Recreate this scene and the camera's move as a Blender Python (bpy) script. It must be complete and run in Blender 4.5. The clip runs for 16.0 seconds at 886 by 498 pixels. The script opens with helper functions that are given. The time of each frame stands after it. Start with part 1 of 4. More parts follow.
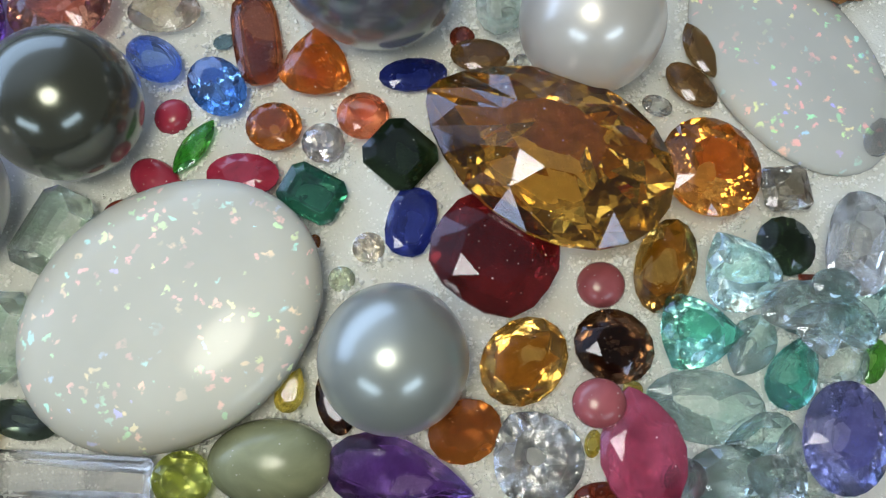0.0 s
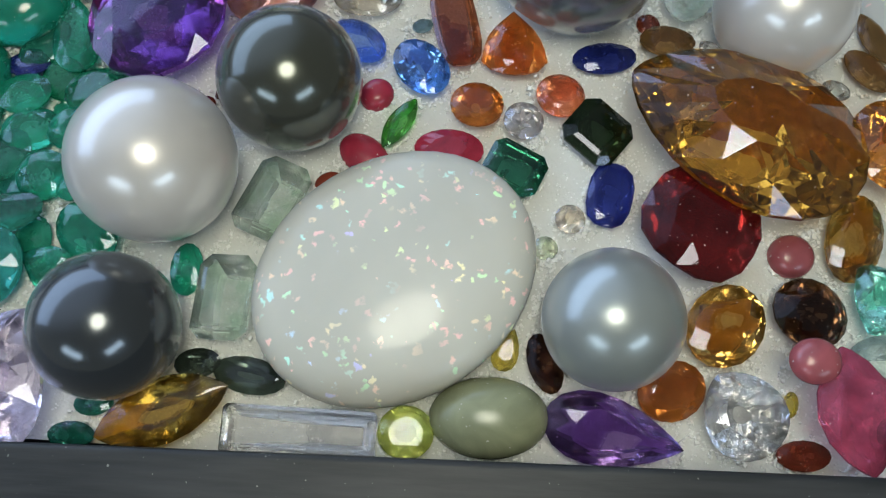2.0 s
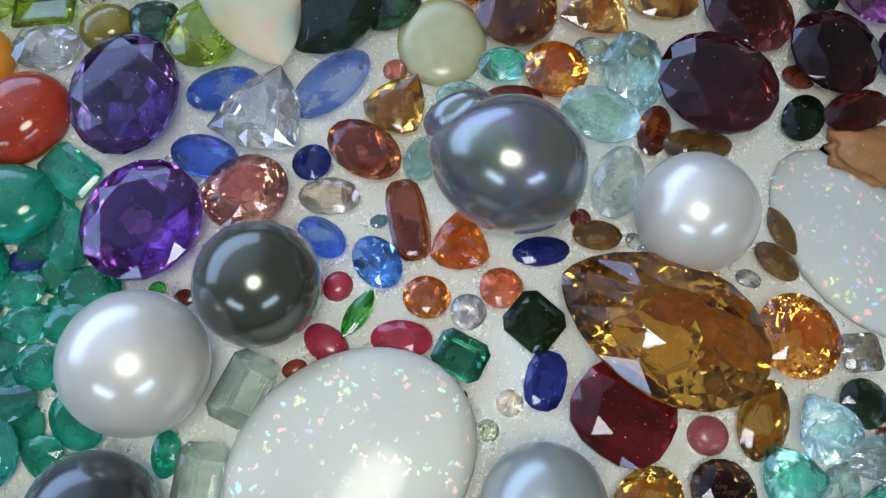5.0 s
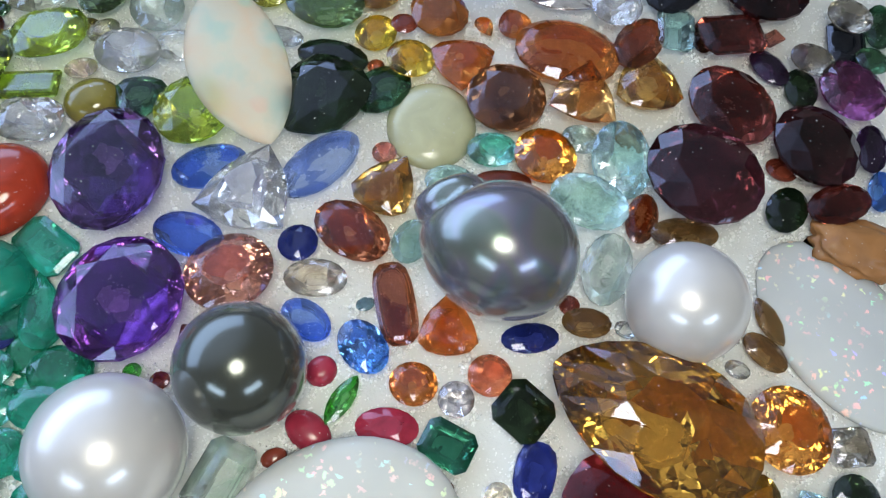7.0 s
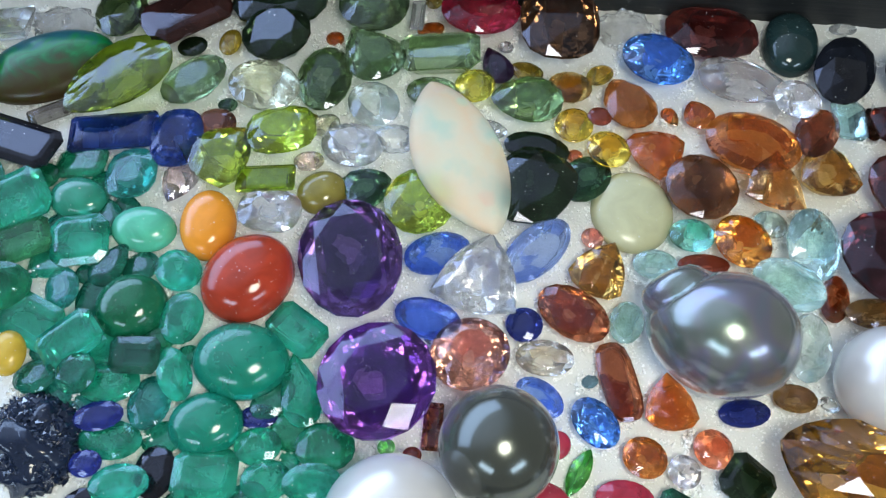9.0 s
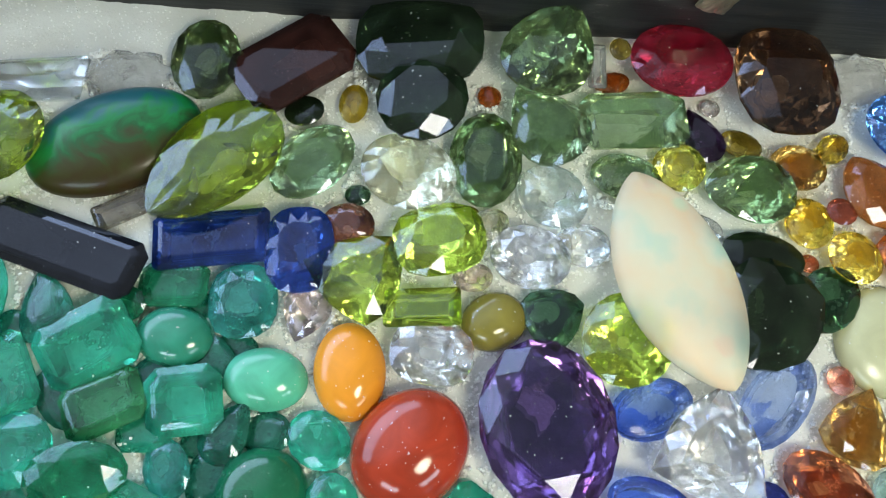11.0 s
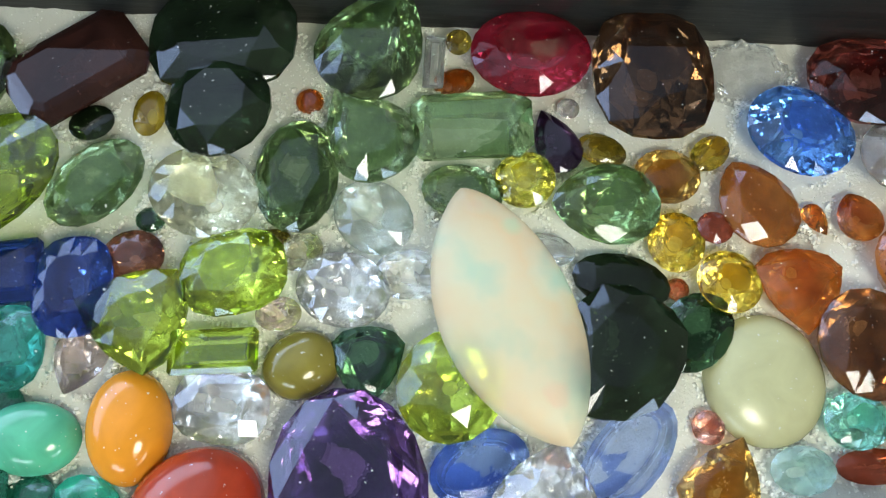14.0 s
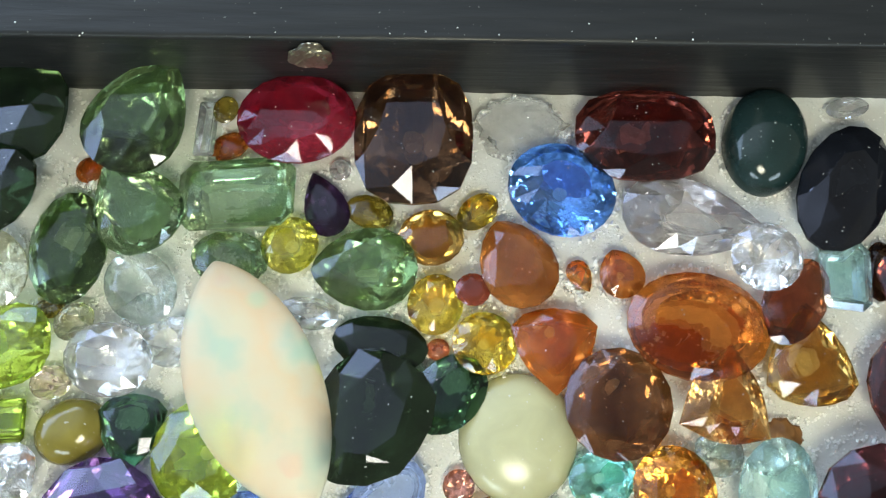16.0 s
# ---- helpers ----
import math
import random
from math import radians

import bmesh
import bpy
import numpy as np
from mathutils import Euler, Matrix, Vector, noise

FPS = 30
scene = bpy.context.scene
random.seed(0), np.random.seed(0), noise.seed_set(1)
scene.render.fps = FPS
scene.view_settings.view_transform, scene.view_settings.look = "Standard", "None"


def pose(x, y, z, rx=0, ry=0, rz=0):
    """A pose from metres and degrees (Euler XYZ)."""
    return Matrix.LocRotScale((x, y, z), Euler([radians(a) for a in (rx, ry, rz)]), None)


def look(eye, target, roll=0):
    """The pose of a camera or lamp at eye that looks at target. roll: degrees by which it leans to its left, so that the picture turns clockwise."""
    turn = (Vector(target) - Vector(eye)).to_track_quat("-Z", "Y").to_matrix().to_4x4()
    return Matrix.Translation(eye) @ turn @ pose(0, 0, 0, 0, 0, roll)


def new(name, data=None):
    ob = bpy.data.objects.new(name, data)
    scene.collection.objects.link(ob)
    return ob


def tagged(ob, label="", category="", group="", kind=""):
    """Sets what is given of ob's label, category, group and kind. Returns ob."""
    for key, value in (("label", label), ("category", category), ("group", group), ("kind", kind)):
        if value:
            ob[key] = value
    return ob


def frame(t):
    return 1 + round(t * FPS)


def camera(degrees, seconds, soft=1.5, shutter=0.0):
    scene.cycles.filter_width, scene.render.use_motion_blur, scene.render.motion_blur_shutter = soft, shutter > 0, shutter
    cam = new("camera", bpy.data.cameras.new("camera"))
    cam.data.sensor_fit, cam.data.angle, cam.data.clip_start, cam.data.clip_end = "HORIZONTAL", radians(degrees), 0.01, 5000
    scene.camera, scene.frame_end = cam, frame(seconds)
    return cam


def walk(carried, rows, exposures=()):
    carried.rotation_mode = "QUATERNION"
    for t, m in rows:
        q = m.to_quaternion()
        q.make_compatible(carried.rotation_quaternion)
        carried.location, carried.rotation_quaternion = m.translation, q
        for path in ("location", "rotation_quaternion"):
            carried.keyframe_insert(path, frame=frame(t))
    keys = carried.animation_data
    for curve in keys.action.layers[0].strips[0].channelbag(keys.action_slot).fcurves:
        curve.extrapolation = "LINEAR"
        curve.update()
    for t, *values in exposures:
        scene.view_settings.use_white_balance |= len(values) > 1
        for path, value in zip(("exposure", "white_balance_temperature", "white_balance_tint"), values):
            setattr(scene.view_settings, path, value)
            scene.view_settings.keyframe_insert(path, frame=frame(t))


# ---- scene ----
cam = camera(57.0, 16.0, soft=1.2, shutter=0.12)
# seconds, eye in metres, then the turns about x, y and z in degrees
PATH = [
    (0, 0.00842, -0.00244, 0.0686, 13.2, 0.72, 3.07),
    (0.5, 0.00306, -0.00577, 0.06871, 13.97, 0.87, 2.83),
    (1, -0.00066, -0.00647, 0.07084, 14.12, 0.83, 2.56),
    (1.5, -0.0054, -0.00854, 0.07038, 14.73, 0.71, 3.55),
    (2, -0.00901, -0.00849, 0.07169, 14.44, 0.51, 3.8),
    (2.5, -0.01492, -0.00779, 0.0735, 14.16, -0.35, 3.83),
    (3, -0.01891, -0.00779, 0.07538, 14.55, -0.9, 3.94),
    (3.5, -0.01843, -0.00385, 0.0807, 14.28, -0.53, 3.78),
    (4, -0.01433, -0.0003, 0.0827, 14.63, -0.18, 3.5),
    (4.5, -0.00879, 0.00259, 0.08348, 14.89, 0.07, 3.19),
    (4.7, -0.00499, 0.00314, 0.08419, 15.6, 0.72, 3.13),
    (6.8, -0.0062, 0.00573, 0.08229, 21.95, -2.09, 3.17),
    (7, -0.00781, 0.0052, 0.08313, 22.03, -2.3, 3.34),
    (7.5, -0.01482, 0.00343, 0.08637, 22.62, -2.71, 3.52),
    (8, -0.02121, 0.00167, 0.08988, 23.44, -2.4, 4.02),
    (8.5, -0.02715, 0.00191, 0.09137, 23.96, -2.09, 3.46),
    (9, -0.03266, 0.00743, 0.09259, 23.42, -1.71, 3.23),
    (9.5, -0.03871, 0.01771, 0.08685, 21.26, -2.09, 2.81),
    (10, -0.04505, 0.02626, 0.08249, 19.35, -2.66, 2.68),
    (10.2, -0.04779, 0.02964, 0.081, 18.56, -3.06, 2.41),
    (12.3, -0.06345, 0.04103, 0.07341, 13.81, -4.06, 3.06),
    (12.5, -0.06062, 0.03965, 0.07194, 13.53, -3.9, 3.35),
    (13, -0.05118, 0.03934, 0.0704, 14.2, -2.74, 2.98),
    (13.5, -0.04415, 0.04351, 0.07023, 14.94, -2.71, 2.09),
    (14, -0.03836, 0.04637, 0.06934, 14.66, -2.23, 1.74),
    (14.5, -0.03421, 0.04803, 0.07154, 13.73, -1.65, 1.5),
    (15, -0.02871, 0.05107, 0.07405, 12.98, -0.79, 1.36),
    (15.5, -0.02046, 0.05498, 0.07358, 11.34, 0.61, 1.37),
    (16, -0.01478, 0.05618, 0.07391, 11.28, 0.38, 1.02),
]
# seconds, stops, white balance (kelvin, tint)
EXPOSURES = [(0.0, 0.15, 7170, -1), (2.5, -0.05, 6970, -2), (4.5, 0.12, 6670, -1), (7.0, 0.42, 6670, 2), (8.5, 0.48, 6620, 0), (9.5, 0.82, 6770, -1), (10.0, 0.80, 6970, -3), (12.5, 0.87, 7870, -8), (13.0, 0.76, 7720, -9), (13.5, 0.76, 7700, -8), (14.5, 0.78, 7620, -6), (16.0, 0.88, 7670, -5)]
walk(cam, [(t, pose(x, y, z, rx, ry, rz)) for t, x, y, z, rx, ry, rz in PATH], EXPOSURES)

# ---- light ----
world = bpy.data.worlds.new("room")
scene.world = world
world.use_nodes = True
bg = world.node_tree.nodes["Background"]
# a dim room that grows lighter and bluer towards its windows
sky = world.node_tree
room_co = sky.nodes.new("ShaderNodeTexCoord")
room_dot = sky.nodes.new("ShaderNodeVectorMath")
room_dot.operation = "DOT_PRODUCT"
room_dot.inputs[1].default_value = Vector((-0.50, 0.52, 0.69)).normalized()
sky.links.new(room_co.outputs["Generated"], room_dot.inputs[0])
room_tint = sky.nodes.new("ShaderNodeValToRGB")
room_tint.color_ramp.interpolation = "EASE"
room_tint.color_ramp.elements[0].position, room_tint.color_ramp.elements[0].color = 0.55, (0.14, 0.142, 0.145, 1)
room_tint.color_ramp.elements[1].position, room_tint.color_ramp.elements[1].color = 1.0, (0.60, 0.71, 1.0, 1)
sky.links.new(room_dot.outputs["Value"], room_tint.inputs["Fac"])
sky.links.new(room_tint.outputs["Color"], bg.inputs["Color"])
bg.inputs["Strength"].default_value = 1.12


def area_lamp(name, eye, target, sx, sy, watts, colour, shape="RECTANGLE"):
    data = bpy.data.lights.new(name, "AREA")
    data.shape, data.size, data.size_y, data.energy, data.color = shape, sx, sy, watts, colour
    ob = new(name, data)
    ob.matrix_world = look(eye, target)
    return ob


# unmoving stand-in over the tray for the camera's white light, and the bluish windows of the room
area_lamp("camera_light_stand_in", (-0.008, -0.007, 0.128), (-0.008, 0.0, 0), 0.048, 0.048, 0.100, (1.0, 0.97, 0.91), "DISK")
area_lamp("window_light", (-0.48, 0.42, 0.25), (-0.02, 0.03, 0.0), 1.30, 0.36, 5.4, (0.42, 0.58, 1.0))
area_lamp("window_light", (-0.24, -0.38, 0.30), (-0.02, 0.03, 0), 0.26, 0.09, 0.6, (0.58, 0.73, 1.0))
area_lamp("window_light", (0.28, -0.34, 0.32), (-0.02, 0.03, 0), 0.26, 0.09, 0.6, (0.58, 0.73, 1.0))

# ---- materials ----
def node_mat(name):
    m = bpy.data.materials.new(name)
    m.use_nodes = True
    nt = m.node_tree
    return m, nt, nt.nodes["Principled BSDF"], nt.nodes["Material Output"]


def add(nt, kind, **values):
    n = nt.nodes.new(kind)
    for key, v in values.items():
        n.inputs[key.replace("_", " ")].default_value = v
    return n


def noise_of(nt, scale, detail=3.0, coord="Object"):
    tc = nt.nodes.new("ShaderNodeTexCoord")
    n = add(nt, "ShaderNodeTexNoise", Scale=scale, Detail=detail)
    nt.links.new(tc.outputs[coord], n.inputs["Vector"])
    return n


def ramp_of(nt, fac, stops):
    r = nt.nodes.new("ShaderNodeValToRGB")
    el = r.color_ramp.elements
    while len(el) < len(stops):
        el.new(0.5)
    for e, (p, c) in zip(el, stops):
        e.position, e.color = p, c if len(c) == 4 else (*c, 1)
    nt.links.new(fac, r.inputs["Fac"])
    return r


def bump_of(nt, height, strength, distance):
    b = add(nt, "ShaderNodeBump", Strength=strength, Distance=distance)
    nt.links.new(height, b.inputs["Height"])
    return b


def scaled(c, k):
    return tuple(min(0.95, v * k) for v in c)


def gem_mat(name, col, clear=0.85, ior=1.68, leak=0.2, rough=0.01, flaws=0.08, glint_tint=0.5, window=0.5, pale=0.7, specks=0.0):
    """A cut stone: tinted glass with cloudy inclusions. Level facets (table, belly) let light straight through, slanted ones bend it."""
    m, nt, p, out = node_mat(name)
    n = noise_of(nt, 420.0, 4.0)
    n.inputs["Distortion"].default_value = 1.2
    col_r = ramp_of(nt, n.outputs["Fac"], [(0.3, scaled(col, 0.75)), (0.7, scaled(col, 1.2))])
    info = nt.nodes.new("ShaderNodeObjectInfo")
    hsv = nt.nodes.new("ShaderNodeHueSaturation")
    val = add(nt, "ShaderNodeMapRange", To_Min=0.85, To_Max=1.18)
    nt.links.new(info.outputs["Random"], val.inputs["Value"])
    nt.links.new(val.outputs["Result"], hsv.inputs["Value"])
    nt.links.new(col_r.outputs["Color"], hsv.inputs["Color"])
    if specks:
        # dark inclusions and pale feathers inside the stone
        jardin = noise_of(nt, 900.0, 5.0)
        jardin.inputs["Distortion"].default_value = 2.0
        jr = ramp_of(nt, jardin.outputs["Fac"], [(0.33, scaled(col, 0.25)), (0.40, (0, 0, 0)), (0.62, (0, 0, 0)), (0.74, (0.30, 0.46, 0.38))])
        jm = ramp_of(nt, jardin.outputs["Fac"], [(0.33, (specks,) * 3), (0.40, (0, 0, 0)), (0.62, (0, 0, 0)), (0.74, (specks * 0.7,) * 3)])
        veins = nt.nodes.new("ShaderNodeMix")
        veins.data_type = "RGBA"
        nt.links.new(jm.outputs["Color"], veins.inputs["Factor"])
        nt.links.new(col_r.outputs["Color"], veins.inputs["A"])
        nt.links.new(jr.outputs["Color"], veins.inputs["B"])
        nt.links.new(veins.outputs["Result"], hsv.inputs["Color"])
    nt.links.new(hsv.outputs["Color"], p.inputs["Base Color"])
    cloud = noise_of(nt, 230.0, 5.0)
    cl = ramp_of(nt, cloud.outputs["Fac"], [(0.35, (clear,) * 3), (0.75, (max(0, clear - flaws),) * 3)])
    nt.links.new(cl.outputs["Color"], p.inputs["Transmission Weight"])
    p.inputs["IOR"].default_value = ior
    # facet reflections dimmed and tinted blue here, imitating light from a bluer room
    p.inputs["Specular Tint"].default_value = (glint_tint, glint_tint, min(1.0, glint_tint * 1.22), 1)
    p.inputs["Roughness"].default_value = rough
    fine = noise_of(nt, 2600.0, 2.0)
    b = bump_of(nt, fine.outputs["Fac"], 0.012, 0.0001)
    nt.links.new(b.outputs["Normal"], p.inputs["Normal"])
    t = add(nt, "ShaderNodeBsdfTransparent")
    mix = add(nt, "ShaderNodeMixShader", Fac=leak)
    geo = nt.nodes.new("ShaderNodeNewGeometry")
    axes = nt.nodes.new("ShaderNodeSeparateXYZ")
    nt.links.new(geo.outputs["True Normal"], axes.inputs["Vector"])
    level = nt.nodes.new("ShaderNodeMath")
    level.operation = "ABSOLUTE"
    nt.links.new(axes.outputs["Z"], level.inputs[0])
    way = add(nt, "ShaderNodeMapRange", From_Min=0.87, From_Max=0.95, To_Min=leak, To_Max=window)
    nt.links.new(level.outputs[0], way.inputs["Value"])
    nt.links.new(way.outputs["Result"], mix.inputs[0])
    thin = add(nt, "ShaderNodeGamma", Gamma=pale)
    nt.links.new(hsv.outputs["Color"], thin.inputs["Color"])
    nt.links.new(thin.outputs["Color"], t.inputs["Color"])
    nt.links.new(p.outputs["BSDF"], mix.inputs[1])
    nt.links.new(t.outputs["BSDF"], mix.inputs[2])
    # specks of white dust
    speck = noise_of(nt, 2900.0, 1.0)
    sr = ramp_of(nt, speck.outputs["Fac"], [(0.762, (0, 0, 0)), (0.80, (0.6, 0.6, 0.6))])
    white = add(nt, "ShaderNodeBsdfDiffuse", Color=(0.75, 0.74, 0.72, 1))
    dust = nt.nodes.new("ShaderNodeMixShader")
    nt.links.new(sr.outputs["Color"], dust.inputs[0])
    nt.links.new(mix.outputs["Shader"], dust.inputs[1])
    nt.links.new(white.outputs["BSDF"], dust.inputs[2])
    nt.links.new(dust.outputs["Shader"], out.inputs["Surface"])
    return m


def cab_mat(name, col, clear=0.25, rough=0.12, gloss=0.09, vary=1.0):
    """A domed, polished, milky stone."""
    m, nt, p, out = node_mat(name)
    n = noise_of(nt, 260.0, 5.0)
    n.inputs["Distortion"].default_value = 0.8
    r = ramp_of(nt, n.outputs["Fac"], [(0.3, scaled(col, 1 - 0.28 * vary)), (0.7, scaled(col, 1 + 0.18 * vary))])
    speck = noise_of(nt, 2900.0, 1.0)
    sr = ramp_of(nt, speck.outputs["Fac"], [(0.735, (0, 0, 0)), (0.775, (0.7, 0.7, 0.7))])
    dusty = nt.nodes.new("ShaderNodeMix")
    dusty.data_type = "RGBA"
    dusty.inputs["B"].default_value = (0.75, 0.74, 0.72, 1)
    nt.links.new(sr.outputs["Color"], dusty.inputs["Factor"])
    nt.links.new(r.outputs["Color"], dusty.inputs["A"])
    nt.links.new(dusty.outputs["Result"], p.inputs["Base Color"])
    p.inputs["Transmission Weight"].default_value = clear
    p.inputs["Roughness"].default_value = rough
    p.inputs["IOR"].default_value = 1.5
    p.inputs["Specular IOR Level"].default_value = 0.32
    p.inputs["Coat Weight"].default_value = 0.15
    p.inputs["Coat Roughness"].default_value = gloss
    fine = noise_of(nt, 1500.0, 3.0)
    b = bump_of(nt, fine.outputs["Fac"], 0.04, 0.0003)
    nt.links.new(b.outputs["Normal"], p.inputs["Normal"])
    return m


def pearl_mat(name, col, edge, metal, rough, gloss=0.11, hues=0.0):
    """Nacre: a soft satin body with a lustrous clear skin."""
    m, nt, p, out = node_mat(name)
    n = noise_of(nt, 120.0, 3.0)
    r = ramp_of(nt, n.outputs["Fac"], [(0.3, scaled(col, 0.88)), (0.7, scaled(col, 1.1))])
    nt.links.new(r.outputs["Color"], p.inputs["Base Color"])
    if hues:
        # drifting bands of violet, blue and green
        drift = noise_of(nt, 150.0, 2.0)
        drift.inputs["Distortion"].default_value = 0.8
        tints = ramp_of(nt, drift.outputs["Fac"], [(0.32, (0.10, 0.13, 0.10)), (0.44, (0.16, 0.165, 0.16)), (0.52, (0.15, 0.13, 0.19)), (0.6, (0.12, 0.15, 0.19)), (0.7, (0.13, 0.16, 0.12))])
        blend = nt.nodes.new("ShaderNodeMix")
        blend.data_type = "RGBA"
        blend.inputs["Factor"].default_value = hues
        nt.links.new(r.outputs["Color"], blend.inputs["A"])
        nt.links.new(tints.outputs["Color"], blend.inputs["B"])
        nt.links.new(blend.outputs["Result"], p.inputs["Base Color"])
    p.inputs["Metallic"].default_value = metal
    p.inputs["Roughness"].default_value = rough
    p.inputs["Specular Tint"].default_value = (*edge, 1)
    p.inputs["Coat Weight"].default_value = 1.0
    p.inputs["Coat Roughness"].default_value = gloss
    p.inputs["Sheen Weight"].default_value = 0.15
    fine = noise_of(nt, 900.0, 3.0)
    b = bump_of(nt, fine.outputs["Fac"], 0.03, 0.0004)
    nt.links.new(b.outputs["Normal"], p.inputs["Normal"])
    return m


def opal_mat(name, body, density, fleck_scale, clear, sat=0.75, value=0.95, blend=0.8, leak=0.0, glow=(), coat=0.4, depth=0.0):
    """Milky opal with small flecks of spectral colour."""
    m, nt, p, out = node_mat(name)
    tc = nt.nodes.new("ShaderNodeTexCoord")
    warp = add(nt, "ShaderNodeTexNoise", Scale=fleck_scale * 0.8, Detail=3.0)
    nt.links.new(tc.outputs["Object"], warp.inputs["Vector"])
    mixv = nt.nodes.new("ShaderNodeMix")
    mixv.data_type, mixv.blend_type = "RGBA", "LINEAR_LIGHT"
    mixv.inputs["Factor"].default_value = 0.0009
    nt.links.new(tc.outputs["Object"], mixv.inputs["A"])
    nt.links.new(warp.outputs["Color"], mixv.inputs["B"])
    v = add(nt, "ShaderNodeTexVoronoi", Scale=fleck_scale)
    nt.links.new(mixv.outputs["Result"], v.inputs["Vector"])
    sep = nt.nodes.new("ShaderNodeSeparateColor")
    nt.links.new(v.outputs["Color"], sep.inputs["Color"])
    hue = nt.nodes.new("ShaderNodeCombineColor")
    hue.mode = "HSV"
    warm = nt.nodes.new("ShaderNodeMath")
    warm.operation = "POWER"
    warm.inputs[1].default_value = 2.6
    nt.links.new(sep.outputs["Red"], warm.inputs[0])
    soft = nt.nodes.new("ShaderNodeMath")
    soft.operation = "MULTIPLY"
    soft.inputs[1].default_value = 0.72
    nt.links.new(warm.outputs[0], soft.inputs[0])
    nt.links.new(soft.outputs[0], hue.inputs["Red"])
    hue.inputs["Green"].default_value, hue.inputs["Blue"].default_value = sat, value
    pick = ramp_of(nt, sep.outputs["Green"], [(1 - density, (0, 0, 0)), (min(1, 1.0 - density + 0.02), (1, 1, 1))])
    near = ramp_of(nt, v.outputs["Distance"], [(0.28, (1, 1, 1)), (0.5, (0, 0, 0))])
    mul = nt.nodes.new("ShaderNodeMath")
    mul.operation = "MULTIPLY"
    patch = noise_of(nt, fleck_scale * 0.16, 2.0)
    pr = ramp_of(nt, patch.outputs["Fac"], [(0.34, (0, 0, 0)), (0.6, (1, 1, 1))])
    pm = nt.nodes.new("ShaderNodeMath")
    pm.operation = "MULTIPLY"
    nt.links.new(pr.outputs["Color"], pm.inputs[0])
    nt.links.new(pick.outputs["Color"], pm.inputs[1])
    nt.links.new(pm.outputs[0], mul.inputs[0])
    nt.links.new(near.outputs["Color"], mul.inputs[1])
    mul2 = nt.nodes.new("ShaderNodeMath")
    mul2.operation = "MULTIPLY"
    mul2.inputs[1].default_value = blend
    nt.links.new(mul.outputs[0], mul2.inputs[0])
    n = noise_of(nt, 90.0, 4.0)
    base = ramp_of(nt, n.outputs["Fac"], glow or [(0.3, scaled(body, 0.9)), (0.7, scaled(body, 1.06))])
    mix = nt.nodes.new("ShaderNodeMix")
    mix.data_type = "RGBA"
    nt.links.new(mul2.outputs[0], mix.inputs["Factor"])
    nt.links.new(base.outputs["Color"], mix.inputs["A"])
    nt.links.new(hue.outputs["Color"], mix.inputs["B"])
    nt.links.new(mix.outputs["Result"], p.inputs["Base Color"])
    p.inputs["Roughness"].default_value = 0.5
    p.inputs["Specular IOR Level"].default_value = 0.3
    p.inputs["Transmission Weight"].default_value = clear
    p.inputs["IOR"].default_value = 1.45
    p.inputs["Subsurface Weight"].default_value = depth
    p.inputs["Subsurface Radius"].default_value = (1.0, 0.9, 0.75)
    p.inputs["Subsurface Scale"].default_value = 0.003
    p.inputs["Coat Weight"].default_value = coat
    p.inputs["Coat Roughness"].default_value = 0.14
    if leak:
        t = add(nt, "ShaderNodeBsdfTransparent")
        share = add(nt, "ShaderNodeMixShader", Fac=leak)
        nt.links.new(mix.outputs["Result"], t.inputs["Color"])
        nt.links.new(p.outputs["BSDF"], share.inputs[1])
        nt.links.new(t.outputs["BSDF"], share.inputs[2])
        nt.links.new(share.outputs["Shader"], out.inputs["Surface"])
    return m


def ammolite_mat(name):
    """Dark stone with a sheet of green, blue and copper iridescence."""
    m, nt, p, out = node_mat(name)
    tc = nt.nodes.new("ShaderNodeTexCoord")
    sep = nt.nodes.new("ShaderNodeSeparateXYZ")
    nt.links.new(tc.outputs["Generated"], sep.inputs["Vector"])
    n = noise_of(nt, 260.0, 7.0)
    n.inputs["Distortion"].default_value = 1.5
    ma = nt.nodes.new("ShaderNodeMath")
    ma.operation = "MULTIPLY_ADD"
    ma.inputs[1].default_value = 0.85
    nt.links.new(n.outputs["Fac"], ma.inputs[0])
    nt.links.new(sep.outputs["Y"], ma.inputs[2])
    half = nt.nodes.new("ShaderNodeMath")
    half.operation = "MULTIPLY"
    half.inputs[1].default_value = 0.6
    nt.links.new(ma.outputs[0], half.inputs[0])
    r = ramp_of(nt, half.outputs[0], [(0.25, (0.034, 0.020, 0.007)), (0.42, (0.036, 0.036, 0.010)), (0.52, (0.012, 0.07, 0.018)),
                                    (0.61, (0.008, 0.15, 0.04)), (0.74, (0.015, 0.09, 0.11))])
    nt.links.new(r.outputs["Color"], p.inputs["Base Color"])
    b = bump_of(nt, n.outputs["Fac"], 0.15, 0.0003)
    nt.links.new(b.outputs["Normal"], p.inputs["Normal"])
    p.inputs["Specular IOR Level"].default_value = 0.22
    p.inputs["Roughness"].default_value = 0.3
    p.inputs["Coat Weight"].default_value = 0.1
    p.inputs["Coat Roughness"].default_value = 0.05
    return m


